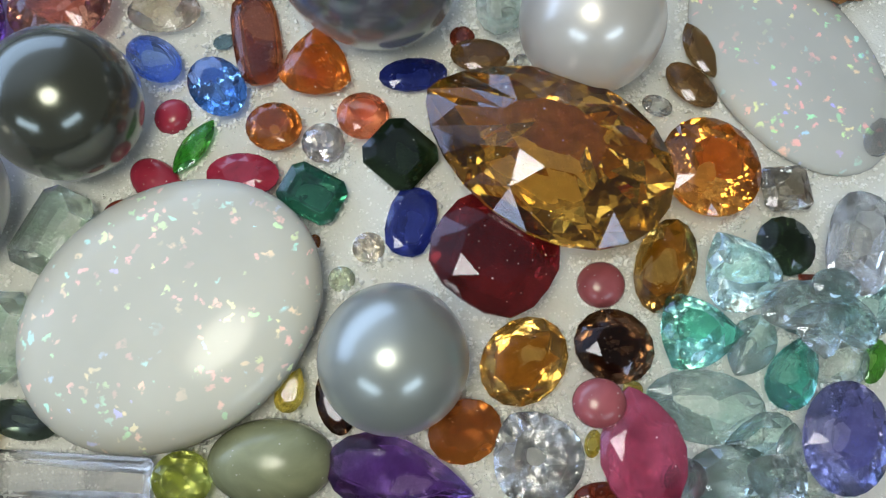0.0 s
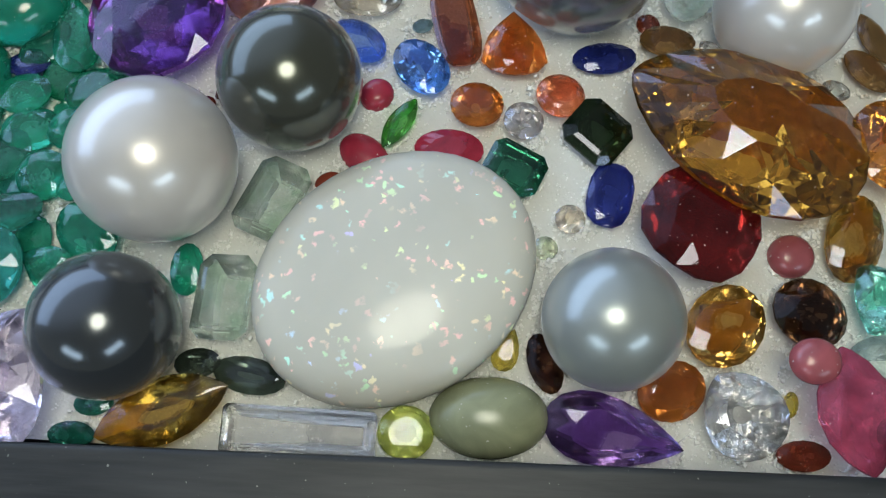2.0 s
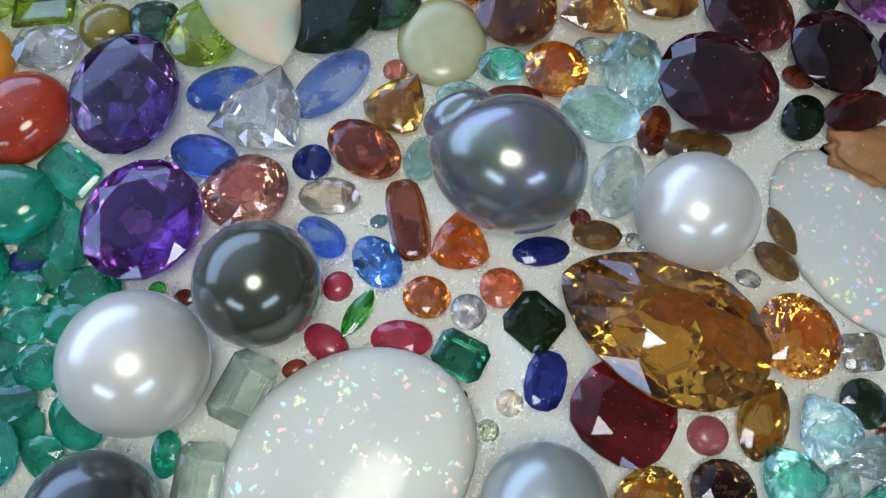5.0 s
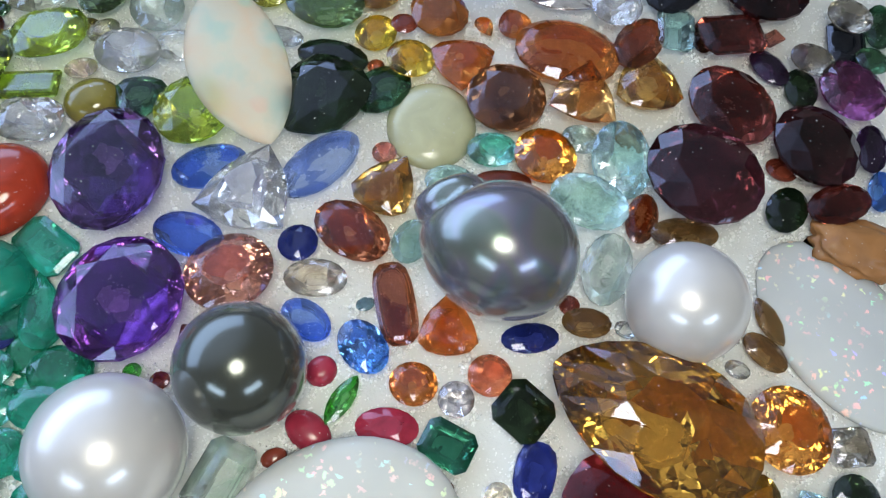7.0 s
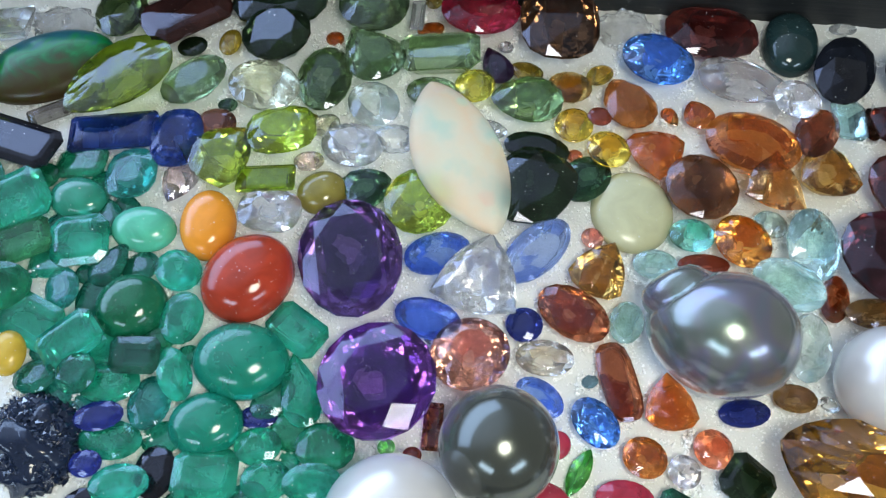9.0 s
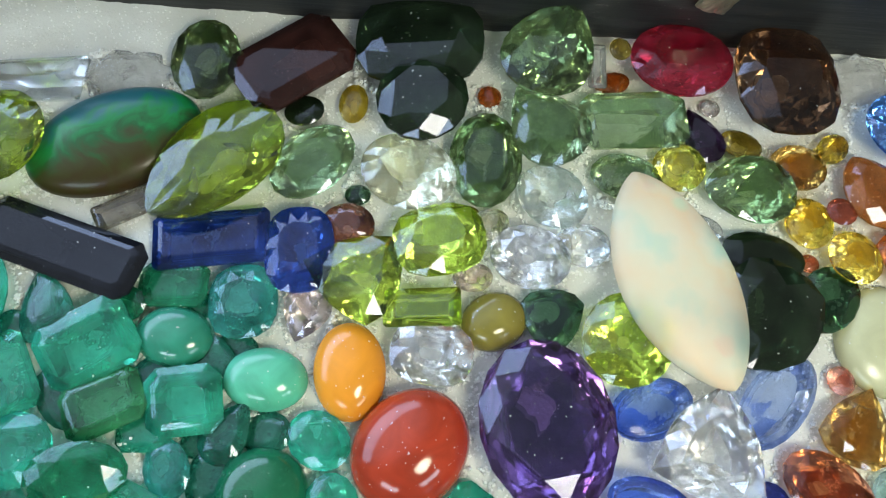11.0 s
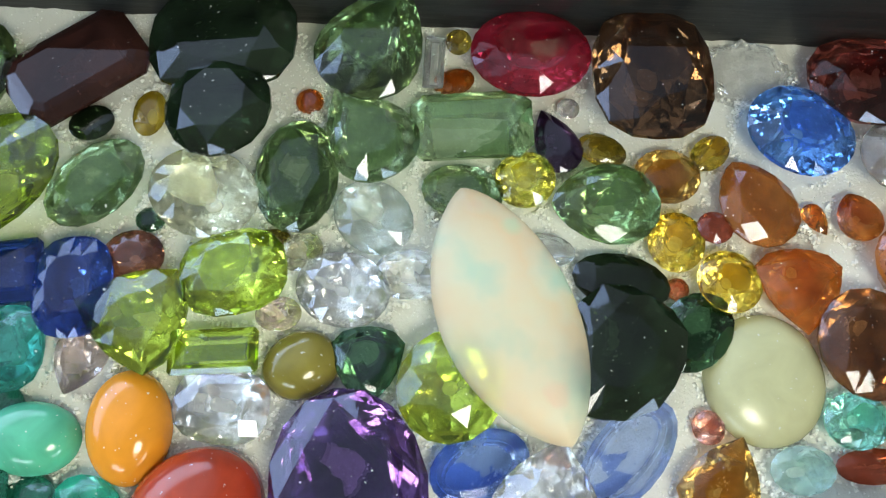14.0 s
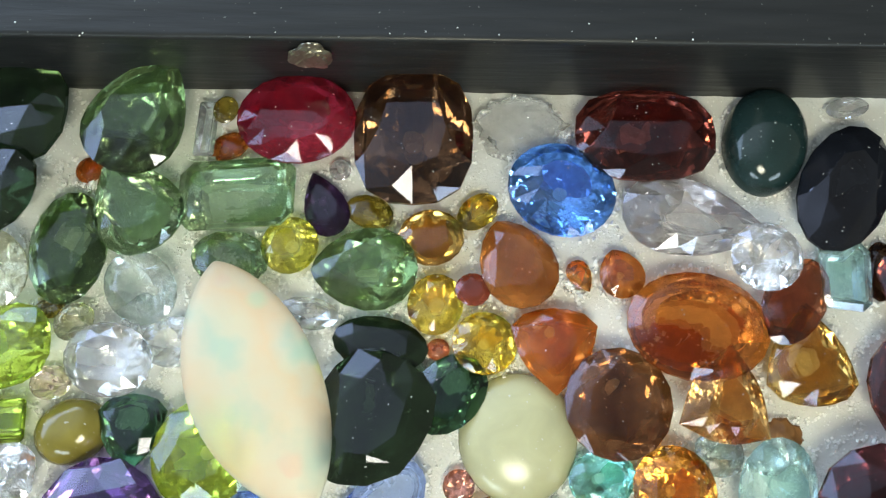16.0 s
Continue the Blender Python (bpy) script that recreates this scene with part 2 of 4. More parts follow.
def sand_mat(name, grain):
    m, nt, p, out = node_mat(name)
    big, mid, fine = noise_of(nt, 60.0, 3.0), noise_of(nt, 900.0, 4.0), noise_of(nt, 3200.0, 3.0)
    mix = nt.nodes.new("ShaderNodeMath")
    mix.operation = "MULTIPLY_ADD"
    mix.inputs[1].default_value = 0.55
    nt.links.new(mid.outputs["Fac"], mix.inputs[0])
    nt.links.new(big.outputs["Fac"], mix.inputs[2])
    r = ramp_of(nt, mix.outputs[0], [(0.35, (0.56, 0.56, 0.54)), (1.0, (0.64, 0.64, 0.62))])
    nt.links.new(r.outputs["Color"], p.inputs["Base Color"])
    p.inputs["Roughness"].default_value = 0.75
    if grain:
        p.inputs["Roughness"].default_value = 0.4
        for e, v in zip(r.color_ramp.elements, (0.74, 0.82)):
            e.color = (v, v, v * 0.98, 1)
    else:
        a = nt.nodes.new("ShaderNodeMath")
        nt.links.new(mid.outputs["Fac"], a.inputs[0])
        nt.links.new(fine.outputs["Fac"], a.inputs[1])
        b = bump_of(nt, a.outputs[0], 0.35, 0.0004)
        nt.links.new(b.outputs["Normal"], p.inputs["Normal"])
    return m


def tray_mat(name, rough, streak):
    """Black lacquered wood with faint grain, dust and scuffs."""
    m, nt, p, out = node_mat(name)
    tc = nt.nodes.new("ShaderNodeTexCoord")
    mp = nt.nodes.new("ShaderNodeMapping")
    mp.inputs["Scale"].default_value = (90, 900, 900)
    nt.links.new(tc.outputs["Object"], mp.inputs["Vector"])
    g = add(nt, "ShaderNodeTexNoise", Scale=1.0, Detail=5.0)
    nt.links.new(mp.outputs["Vector"], g.inputs["Vector"])
    r = ramp_of(nt, g.outputs["Fac"], [(0.35, (0.012, 0.013, 0.014)), (0.75, (0.012 + streak, 0.013 + streak, 0.014 + streak))])
    dust = noise_of(nt, 2400.0, 2.0)
    d = ramp_of(nt, dust.outputs["Fac"], [(0.72, (0, 0, 0)), (0.76, (1, 1, 1))])
    mix = nt.nodes.new("ShaderNodeMix")
    mix.data_type = "RGBA"
    nt.links.new(d.outputs["Color"], mix.inputs["Factor"])
    nt.links.new(r.outputs["Color"], mix.inputs["A"])
    mix.inputs["B"].default_value = (0.16, 0.16, 0.15, 1)
    nt.links.new(mix.outputs["Result"], p.inputs["Base Color"])
    p.inputs["Roughness"].default_value = rough
    p.inputs["Specular IOR Level"].default_value = 0.3
    b = bump_of(nt, g.outputs["Fac"], 0.25, 0.0004)
    nt.links.new(b.outputs["Normal"], p.inputs["Normal"])
    return m


# colour key: (linear colour, clarity, words)
COLOURS = {
    "amber": ((0.50, 0.16, 0.03), 0.8, "orange-brown"), "amberbrown": ((0.42, 0.14, 0.03), 0.6, "amber brown"),
    "amethyst": ((0.065, 0.026, 0.14), 0.85, "deep violet"), "amethystpale": ((0.22, 0.11, 0.38), 0.85, "milky violet"), "amethystbright": ((0.085, 0.018, 0.20), 0.85, "bright violet"),
    "aqua": ((0.36, 0.84, 0.84), 0.9, "pale turquoise"), "aquaclear": ((0.64, 0.94, 0.86), 0.95, "very pale blue-green"),
    "aqualight": ((0.50, 0.92, 0.80), 0.92, "pale watery green"), "aquateal": ((0.22, 0.70, 0.58), 0.9, "blue-green"),
    "black": ((0.012, 0.014, 0.02), 0.5, "black"), "blackgreen": ((0.022, 0.042, 0.018), 0.7, "blackish green"),
    "bluegrey": ((0.2, 0.32, 0.36), 0.5, "grey-blue"), "bright": ((0.05, 0.20, 0.72), 0.9, "vivid blue"),
    "bronze": ((0.30, 0.17, 0.06), 0.75, "bronze brown"), "brownpink": ((0.32, 0.13, 0.08), 0.8, "reddish brown"),
    "brownround": ((0.22, 0.085, 0.03), 0.8, "brown"), "browntable": ((0.05, 0.016, 0.012), 0.6, "dark red-brown"),
    "champ": ((0.72, 0.52, 0.38), 0.95, "champagne-coloured"), "citrine": ((0.40, 0.14, 0.008), 0.95, "golden-brown"),
    "clear": ((0.98, 0.96, 0.99), 0.97, "colourless"), "clearblue": ((0.84, 0.93, 0.98), 0.9, "pale icy"),
    "clearlilac": ((0.92, 0.90, 0.95), 0.85, "cloudy colourless"), "clearpink": ((0.96, 0.92, 0.95), 0.97, "colourless pinkish"),
    "clearyellow": ((0.66, 0.72, 0.37), 0.97, "pale yellow-green"), "coral": ((0.80, 0.26, 0.12), 0.8, "coral orange"),
    "coralred": ((0.76, 0.26, 0.18), 0.85, "coral red"), "darkbrown": ((0.06, 0.022, 0.008), 0.85, "very dark brown"),
    "darkgreen": ((0.03, 0.10, 0.04), 0.85, "dark green"), "darkpurple": ((0.05, 0.025, 0.07), 0.75, "dark purple"),
    "emerald": ((0.043, 0.456, 0.3), 0.68, "emerald green"), "emeraldblack": ((0.028, 0.155, 0.103), 0.62, "blackish green"),
    "emeraldblue": ((0.048, 0.372, 0.312), 0.7, "bluish green"), "emeralddark": ((0.031, 0.255, 0.174), 0.68, "dark green"),
    "emeralddeep": ((0.026, 0.312, 0.162), 0.66, "deep green"), "emeraldlight": ((0.055, 0.54, 0.38), 0.72, "bright sea-green"),
    "emeraldolive": ((0.06, 0.34, 0.15), 0.74, "mossy green"), "garnet": ((0.11, 0.013, 0.008), 0.85, "dark red"),
    "garnetblack": ((0.035, 0.008, 0.008), 0.8, "blackish red"), "garnetdark": ((0.06, 0.012, 0.016), 0.8, "deep wine-dark"),
    "garnetred": ((0.17, 0.011, 0.012), 0.7, "deep red"), "goldbrown": ((0.48, 0.24, 0.04), 0.9, "golden-brown"),
    "golden": ((0.76, 0.44, 0.055), 0.85, "golden yellow"), "green": ((0.15, 0.25, 0.085), 0.9, "mid green"),
    "greengrass": ((0.20, 0.48, 0.10), 0.8, "grass green"), "greenlight": ((0.28, 0.42, 0.20), 0.92, "soft green"),
    "greysage": ((0.11, 0.15, 0.12), 0.75, "grey-green"), "hess": ((0.30, 0.065, 0.018), 0.85, "red-brown"), "kyan": ((0.20, 0.34, 0.84), 0.86, "cornflower blue"),
    "kyanpale": ((0.32, 0.44, 0.84), 0.9, "light blue"), "lavclear": ((0.86, 0.84, 0.96), 0.97, "pale lavender"),
    "lavender": ((0.46, 0.36, 0.64), 0.95, "light lavender"), "magenta": ((0.60, 0.12, 0.22), 0.7, "rose pink"),
    "mint": ((0.36, 0.74, 0.56), 0.75, "milky mint-green"), "mintlight": ((0.55, 0.80, 0.66), 0.75, "pale mint-green"),
    "mossgreen": ((0.07, 0.11, 0.03), 0.9, "dark moss-green"), "olivegold": ((0.34, 0.25, 0.04), 0.8, "olive-gold"), "orange": ((0.58, 0.17, 0.03), 0.75, "burnt orange"),
    "orangeclear": ((0.70, 0.31, 0.07), 0.95, "clear orange"), "orangewindow": ((0.46, 0.085, 0.007), 0.9, "deep orange"), "orangefire": ((0.78, 0.20, 0.015), 0.88, "fiery orange"),
    "pad": ((0.66, 0.24, 0.16), 0.85, "salmon pink"), "palegreen": ((0.56, 0.80, 0.42), 0.9, "pale green"),
    "palepink": ((0.88, 0.64, 0.64), 0.95, "pale pink"), "peridot": ((0.36, 0.50, 0.03), 0.93, "yellow-green"),
    "peridotdark": ((0.28, 0.40, 0.016), 0.93, "olive-green"), "peridotpale": ((0.58, 0.64, 0.16), 0.8, "pale lime-green"),
    "pinkbrown": ((0.66, 0.44, 0.42), 0.93, "dusty pink"), "prasio": ((0.52, 0.88, 0.60), 0.97, "pale green"),
    "redbrown": ((0.30, 0.06, 0.03), 0.6, "red-brown"), "rhodo": ((0.12, 0.02, 0.08), 0.85, "dark purple-red"),
    "royal": ((0.02, 0.06, 0.30), 0.8, "dark royal blue"), "ruby": ((0.40, 0.03, 0.06), 0.3, "opaque ruby red"),
    "rubyred": ((0.34, 0.016, 0.04), 0.75, "ruby red"), "sapphire": ((0.025, 0.04, 0.26), 0.6, "dark sapphire blue"),
    "smoky": ((0.30, 0.26, 0.20), 0.93, "smoky grey"), "tanz": ((0.24, 0.24, 0.54), 0.93, "violet-blue"),
    "tealgreen": ((0.03, 0.18, 0.11), 0.8, "dark teal green"), "tsav": ((0.16, 0.60, 0.10), 0.9, "vivid green"),
    "yellow": ((0.74, 0.62, 0.16), 0.75, "lemon yellow"), "yellowgold": ((0.66, 0.42, 0.03), 0.93, "golden yellow"),
    "yellowgreen": ((0.56, 0.52, 0.05), 0.92, "yellow-green"), "yellowpale": ((0.72, 0.66, 0.40), 0.92, "pale yellow"),
    "yelolive": ((0.50, 0.36, 0.04), 0.7, "mustard yellow"),
}
CABS = {
    "redbrown": ((0.26, 0.05, 0.03), 0.2, "red-brown"), "ruby": ((0.36, 0.03, 0.06), 0.15, "opaque ruby red"),
    "pinkcab": ((0.42, 0.11, 0.13), 0.4, "dusky pink"), "olivecab": ((0.30, 0.32, 0.20), 0.25, "grey-olive chatoyant"),
    "emeraldcab": ((0.018, 0.27, 0.18), 0.5, "emerald green"), "emeraldcabdark": ((0.012, 0.16, 0.075), 0.5, "deep green"),
    "emeraldcablight": ((0.05, 0.36, 0.24), 0.5, "sea-green"), "mintcab": ((0.12, 0.52, 0.34), 0.3, "opaque mint-green"),
    "yellowcab": ((0.60, 0.40, 0.05), 0.2, "mustard yellow"), "orangecab": ((0.72, 0.27, 0.03), 0.15, "honey orange"),
    "carnelian": ((0.42, 0.045, 0.02), 0.35, "orange-red"), "cream": ((0.60, 0.58, 0.36), 0.45, "creamy pale yellow"),
    "blackteal": ((0.015, 0.035, 0.035), 0.25, "blackish teal"), "olivegoldcab": ((0.28, 0.23, 0.05), 0.4, "olive-brown"),
}
MATERIALS = {}
# stones that let less or more light straight through than others of their tint
LEAKS = {"prasio": 0.26, "aqualight": 0.5, "aquaclear": 0.5, "lavender": 0.2, "clear": 0.24, "clearpink": 0.24, "lavclear": 0.24, "kyan": 0.24, "kyanpale": 0.26, "citrine": 0.08, "amethystbright": 0.24, "goldbrown": 0.14, "tanz": 0.3}

# lively stones, whose belly throws the light back
CLOSED = ("clear", "clearpink", "lavclear", "citrine", "peridot", "peridotdark", "orangefire", "bright", "palepink", "peridotpale")
# how pale the light is that comes straight through the level facets
THIN = {"kyan": 0.30, "kyanpale": 0.24, "green": 0.5, "greenlight": 0.5, "amethyst": 0.8, "prasio": 0.6, "orangewindow": 0.48}


def material_for(cut, key, part=""):
    tag = (key, "cab" if "cab" in cut else "cut", part)
    if tag in MATERIALS:
        return MATERIALS[tag]
    if key.startswith("opal"):
        m = {"opal": lambda: opal_mat("white_opal", (0.48, 0.475, 0.43), 0.24, 1350.0, 0.0, 0.38, 1.0, 0.9, depth=0.7),
             "opal2": lambda: opal_mat("pale_opal", (0.44, 0.44, 0.42), 0.34, 1300.0, 0.0, 0.5, 1.0, 0.8, coat=0.04, depth=0.7),
             "opalm": lambda: opal_mat("cream_opal", (0.5, 0.45, 0.36), 0.2, 420.0, 0.6, 0.6, 1.0, 0.5, 0.24, [
                 (0.36, (0.64, 0.78, 0.68)), (0.43, (0.86, 0.81, 0.66)), (0.54, (0.93, 0.74, 0.54)), (0.60, (0.88, 0.81, 0.66)), (0.66, (0.62, 0.78, 0.68))], 0.04)}[key]()
    elif key == "ammolite":
        m = ammolite_mat("iridescent_stone")
    elif tag[1] == "cab":
        col, clear, _ = CABS[key]
        soft = key in ("cream", "pinkcab", "olivecab", "ruby", "yellowcab")
        m = cab_mat(key + "_polished", col, clear, 0.24 if soft else 0.12, (0.1 if key == "cream" else 0.24) if soft else 0.12, 0.5 if key in ("cream", "orangecab") else 1.0)
    else:
        col, clear, _ = COLOURS[key]
        pale, deep = min(col) > 0.35, clear <= 0.82
        col = tuple(v ** (0.42 if pale else 1.35 if key.startswith("kyan") else 0.84 if key in ("green", "greenlight", "tsav") else 0.95 if deep else 0.72) for v in col)
        leak = LEAKS.get(key, 0.2 if pale else 0.2 if max(col) > 0.4 else 0.16)
        leak *= 0.5
        m = gem_mat(key + "_crystal", col, 0.93 if pale and part != "crown" else min(1.0, clear + 0.18), 1.56 if deep else 1.72 if key == "prasio" else 1.95 if key in ("clear", "clearpink", "lavclear") else 1.84 if pale else 1.66, leak, flaws=0.35 if deep else 0.02, glint_tint=0.72, window=leak if key in CLOSED else 0.72 if pale or key.startswith("kyan") else leak + (0.12 if deep else 0.32), pale=THIN.get(key, 0.7), specks=0.8 if key.startswith("emerald") or key in ("mint", "mintlight") else 0.0)
    MATERIALS[tag] = m
    return m


PEARLS = {
    "pwhite": (pearl_mat("white_nacre", (0.50, 0.475, 0.46), (1, 0.97, 0.95), 0.3, 0.33, 0.09), "lustrous white round pearl resting on white sand"),
    "pgrey": (pearl_mat("silver_nacre", (0.24, 0.26, 0.255), (0.92, 0.97, 0.98), 0.45, 0.33, 0.15), "silvery grey round pearl resting on white sand"),
    "pblack": (pearl_mat("black_nacre", (0.036, 0.038, 0.030), (0.85, 1, 0.9), 0.45, 0.24), "lustrous greenish black round pearl on white sand"),
    "pnavy": (pearl_mat("navy_nacre", (0.026, 0.031, 0.038), (0.85, 0.95, 1), 0.45, 0.24), "lustrous blue-black round pearl on white sand"),
    "pblack2": (pearl_mat("peacock_nacre", (0.10, 0.108, 0.108), (0.9, 1, 1), 0.7, 0.27, 0.12, 0.85), "dark grey baroque pearl with a knob on one side"),
}
SAND = sand_mat("white_salt_sand", False)
GRAIN = sand_mat("white_salt_grain", True)
RIM = tray_mat("black_lacquer_rim", 0.5, 0.02)
WALL = tray_mat("black_lacquer_wall", 0.36, 0.008)
ROUGH_BROWN = cab_mat("rough_brown_stone", (0.30, 0.13, 0.04), 0.15, 0.5)
ROUGH_CLEAR = gem_mat("rough_clear_crystal", (0.85, 0.84, 0.82), 0.85, 1.54)
DRUZY = cab_mat("dark_blue_druse", (0.012, 0.02, 0.045), 0.15, 0.15)
PYRITE = cab_mat("glittering_grey_ore", (0.30, 0.28, 0.22), 0.0, 0.3)
PYRITE.node_tree.nodes["Principled BSDF"].inputs["Metallic"].default_value = 0.8

# ---- the tray and its bed of sand ----
MM = 0.001


def mesh_object(name, bm, mat, smooth=False, parent=None):
    data = bpy.data.meshes.new(name)
    bmesh.ops.recalc_face_normals(bm, faces=bm.faces)
    bm.to_mesh(data)
    bm.free()
    data.materials.append(mat)
    if smooth:
        data.polygons.foreach_set("use_smooth", [True] * len(data.polygons))
    ob = new(name, data)
    if parent:
        ob.parent = parent
    return ob


def box(name, lo, hi, mat, bevel, parent=None):
    bm = bmesh.new()
    bmesh.ops.create_cube(bm, size=1.0)
    for v in bm.verts:
        for i in range(3):
            v.co[i] = lo[i] if v.co[i] < 0 else hi[i]
    bmesh.ops.bevel(bm, geom=bm.edges[:], offset=bevel, segments=3, profile=0.6, affect="EDGES")
    return mesh_object(name, bm, mat, True, parent)


X0, X1, Y0, Y1, TOP = -0.118, 0.070, -0.0092, 0.0862, 0.0112
tray = tagged(new("display_tray"), "shallow black lacquered wooden tray with worn edges", "tray")
for nm, lo, hi, mt in (("front_rim", (X0 - 0.02, Y0 - 0.03, -0.006), (X1 + 0.02, Y0, TOP), RIM),
                       ("back_rim", (X0 - 0.02, Y1, -0.006), (X1 + 0.02, Y1 + 0.03, TOP), WALL),
                       ("side_rim", (X0 - 0.02, Y0 + 0.0002, -0.006), (X0, Y1 - 0.0002, TOP), WALL),
                       ("side_rim", (X1, Y0 + 0.0002, -0.006), (X1 + 0.02, Y1 - 0.0002, TOP), WALL),
                       ("base", (X0 - 0.02, Y0 - 0.03, -0.009), (X1 + 0.02, Y1 + 0.03, -0.0061), RIM)):
    side = box(nm, lo, hi, mt, 0.0005 if nm != "base" else 0.0003, tray)
    if nm == "front_rim":
        # the front stands a little askew to the rest
        side.matrix_local = Matrix.Translation((-0.034, Y0, 0)) @ pose(0, 0, 0, 0, 0, 1.5) @ Matrix.Translation((0.034, -Y0, 0))


def sand_height(x, y):
    v = Vector((x, y, 0))
    return 0.00035 * noise.noise(v * 190) + 0.00022 * noise.noise(v * 620) + 0.00012 * noise.noise(v * 1500)


bm = bmesh.new()
nx, ny = 330, 180
grid = [[bm.verts.new((x, y, sand_height(x, y))) for x in np.linspace(X0, X1, nx)] for y in np.linspace(Y0, Y1, ny)]
for j in range(ny - 1):
    for i in range(nx - 1):
        bm.faces.new((grid[j][i], grid[j][i + 1], grid[j + 1][i + 1], grid[j + 1][i]))
tagged(mesh_object("sand_bed", bm, SAND, True), "bed of fine white salt-like sand", "sand", kind="structure")

box("table_top", (-0.7, -0.6, -0.035), (0.7, 0.7, -0.0092), RIM, 0.001)
tagged(bpy.data.objects["table_top"], "dark table under the tray", "table", kind="structure")

# ---- shapes of the stones ----
def outline(cut):
    """Radius of the girdle by angle, for a stone of half-length 1 and half-width 1."""
    def power(n):
        return lambda a: (abs(math.cos(a)) ** n + abs(math.sin(a)) ** n) ** (-1 / n)
    if cut == "cushion":
        return power(2.7)
    if cut == "square":
        return power(12)
    return lambda a: 1.0


def girdle_point(cut, a):
    c, s = math.cos(a), math.sin(a)
    if cut == "pear":
        # pointed at angle 0, round at the other end
        return c, s * abs(math.sin(a / 2)) ** 0.85 / 0.79
    if cut == "drop":
        # as a pear, but full-bodied
        return c, s * abs(math.sin(a / 2)) ** 0.35 / 0.905
    if cut == "shield":
        # one sharp corner at angle 0, broad and blunt at the far side
        k = max(0.0, c) ** 3
        r = (abs(c) ** 3.0 + abs(s) ** 3.0) ** (-1 / 3.0)
        return r * c, r * s * (1 - 0.85 * k)
    if cut == "marquise":
        return c, math.copysign(abs(s) ** 1.65, s)
    if cut == "trillion":
        third = (a + math.pi / 3) % (2 * math.pi / 3) - math.pi / 3
        r = 0.52 * 0.5 / math.cos(math.pi / 3 - abs(third)) * 1.25 + 0.46
        return 1.10 * r * c + 0.12, 1.18 * r * s
    r = outline(cut)(a)
    return r * c, r * s


def brilliant(cut, l, w, n, depth, crown, table, turn=0.0, shallow=False):
    """Table, star, kite and girdle facets above; two tiers of pavilion facets below. A shallow one has a flat-bellied pavilion, clear through the middle."""
    bm = bmesh.new()
    def ring(count, shift, size, z, blend=0.0):
        pts = []
        for k in range(count):
            a = 2 * math.pi * (k + shift) / count + turn
            x, y = girdle_point(cut, a)
            x, y = x * (1 - blend) + math.cos(a) * blend, y * (1 - blend) + math.sin(a) * blend
            pts.append(bm.verts.new((x * size * l / 2, y * size * w / 2, z)))
        return pts
    t = ring(n, 0.0, table, crown, 0.15)
    b = ring(n, 0.5, (table + 1) / 2 + 0.05, crown * 0.62)
    g = ring(2 * n, 0.0, 1.0, 0.02 * w)
    d = ring(2 * n, 0.0, 1.0, -0.02 * w)
    q = ring(n, 0.5, 0.80, -depth * 0.52) if shallow else ring(n, 0.5, 0.74, -depth * 0.30)
    p = ring(n, 0.0, 0.56, -depth * 0.86) if shallow else ring(n, 0.0, 0.40, -depth * 0.66)
    f = bm.faces.new
    f(t)
    for k in range(n):
        k1 = (k + 1) % n
        f((t[k], b[k], t[k1]))
        f((t[k1], b[k], g[2 * k1], b[k1]))
        f((b[k], g[2 * k], g[2 * k + 1]))
        f((b[k], g[2 * k + 1], g[2 * k1]))
        f((q[k], d[2 * k + 1], d[2 * k]))
        f((q[k], d[2 * k1], d[2 * k + 1]))
        f((q[k], d[2 * k1], q[k1], p[k1]))
        f((q[k], p[k1], p[k]))
    for k in range(2 * n):
        k1 = (k + 1) % (2 * n)
        f((g[k], d[k], d[k1], g[k1]))
    keel = max(0.0, (l - w) / 2) * 0.8
    if keel > 0.15 * l / 2:
        ends = [bm.verts.new((keel * s, 0, -depth)) for s in (1, -1)]
    else:
        ends = [bm.verts.new((0, 0, -depth))] * 2
    side = [ends[0] if math.cos(2 * math.pi * k / n + turn) > -1e-6 else ends[1] for k in range(n)]
    for k in range(n):
        k1 = (k + 1) % n
        f((p[k], p[k1], side[k]))
        if side[k] is not side[k1]:
            f((p[k1], side[k1], side[k]))
    return bm


def step_cut(l, w, depth, crown, corner=0.16):
    """Rectangular stone with cut corners and parallel steps."""
    bm = bmesh.new()
    c = corner * w
    def ring(inset, z):
        x, y, k = l / 2 - inset, w / 2 - inset, max(c - inset * 0.5, 0.02 * w)
        pts = [(x, -y + k), (x, y - k), (x - k, y), (-x + k, y), (-x, y - k), (-x, -y + k), (-x + k, -y), (x - k, -y)]
        return [bm.verts.new((px, py, z)) for px, py in pts]
    rings = [ring(0.20 * w, crown), ring(0.12 * w, crown * 0.75), ring(0.0, 0.02 * w), ring(0.0, -0.03 * w),
             ring(0.13 * w, -depth * 0.42), ring(0.24 * w, -depth * 0.74), ring(0.32 * w, -depth)]
    bm.faces.new(rings[0])
    for a, b in zip(rings, rings[1:]):
        for k in range(8):
            bm.faces.new((a[k], b[k], b[(k + 1) % 8], a[(k + 1) % 8]))
    bm.faces.new(rings[-1][::-1])
    return bm


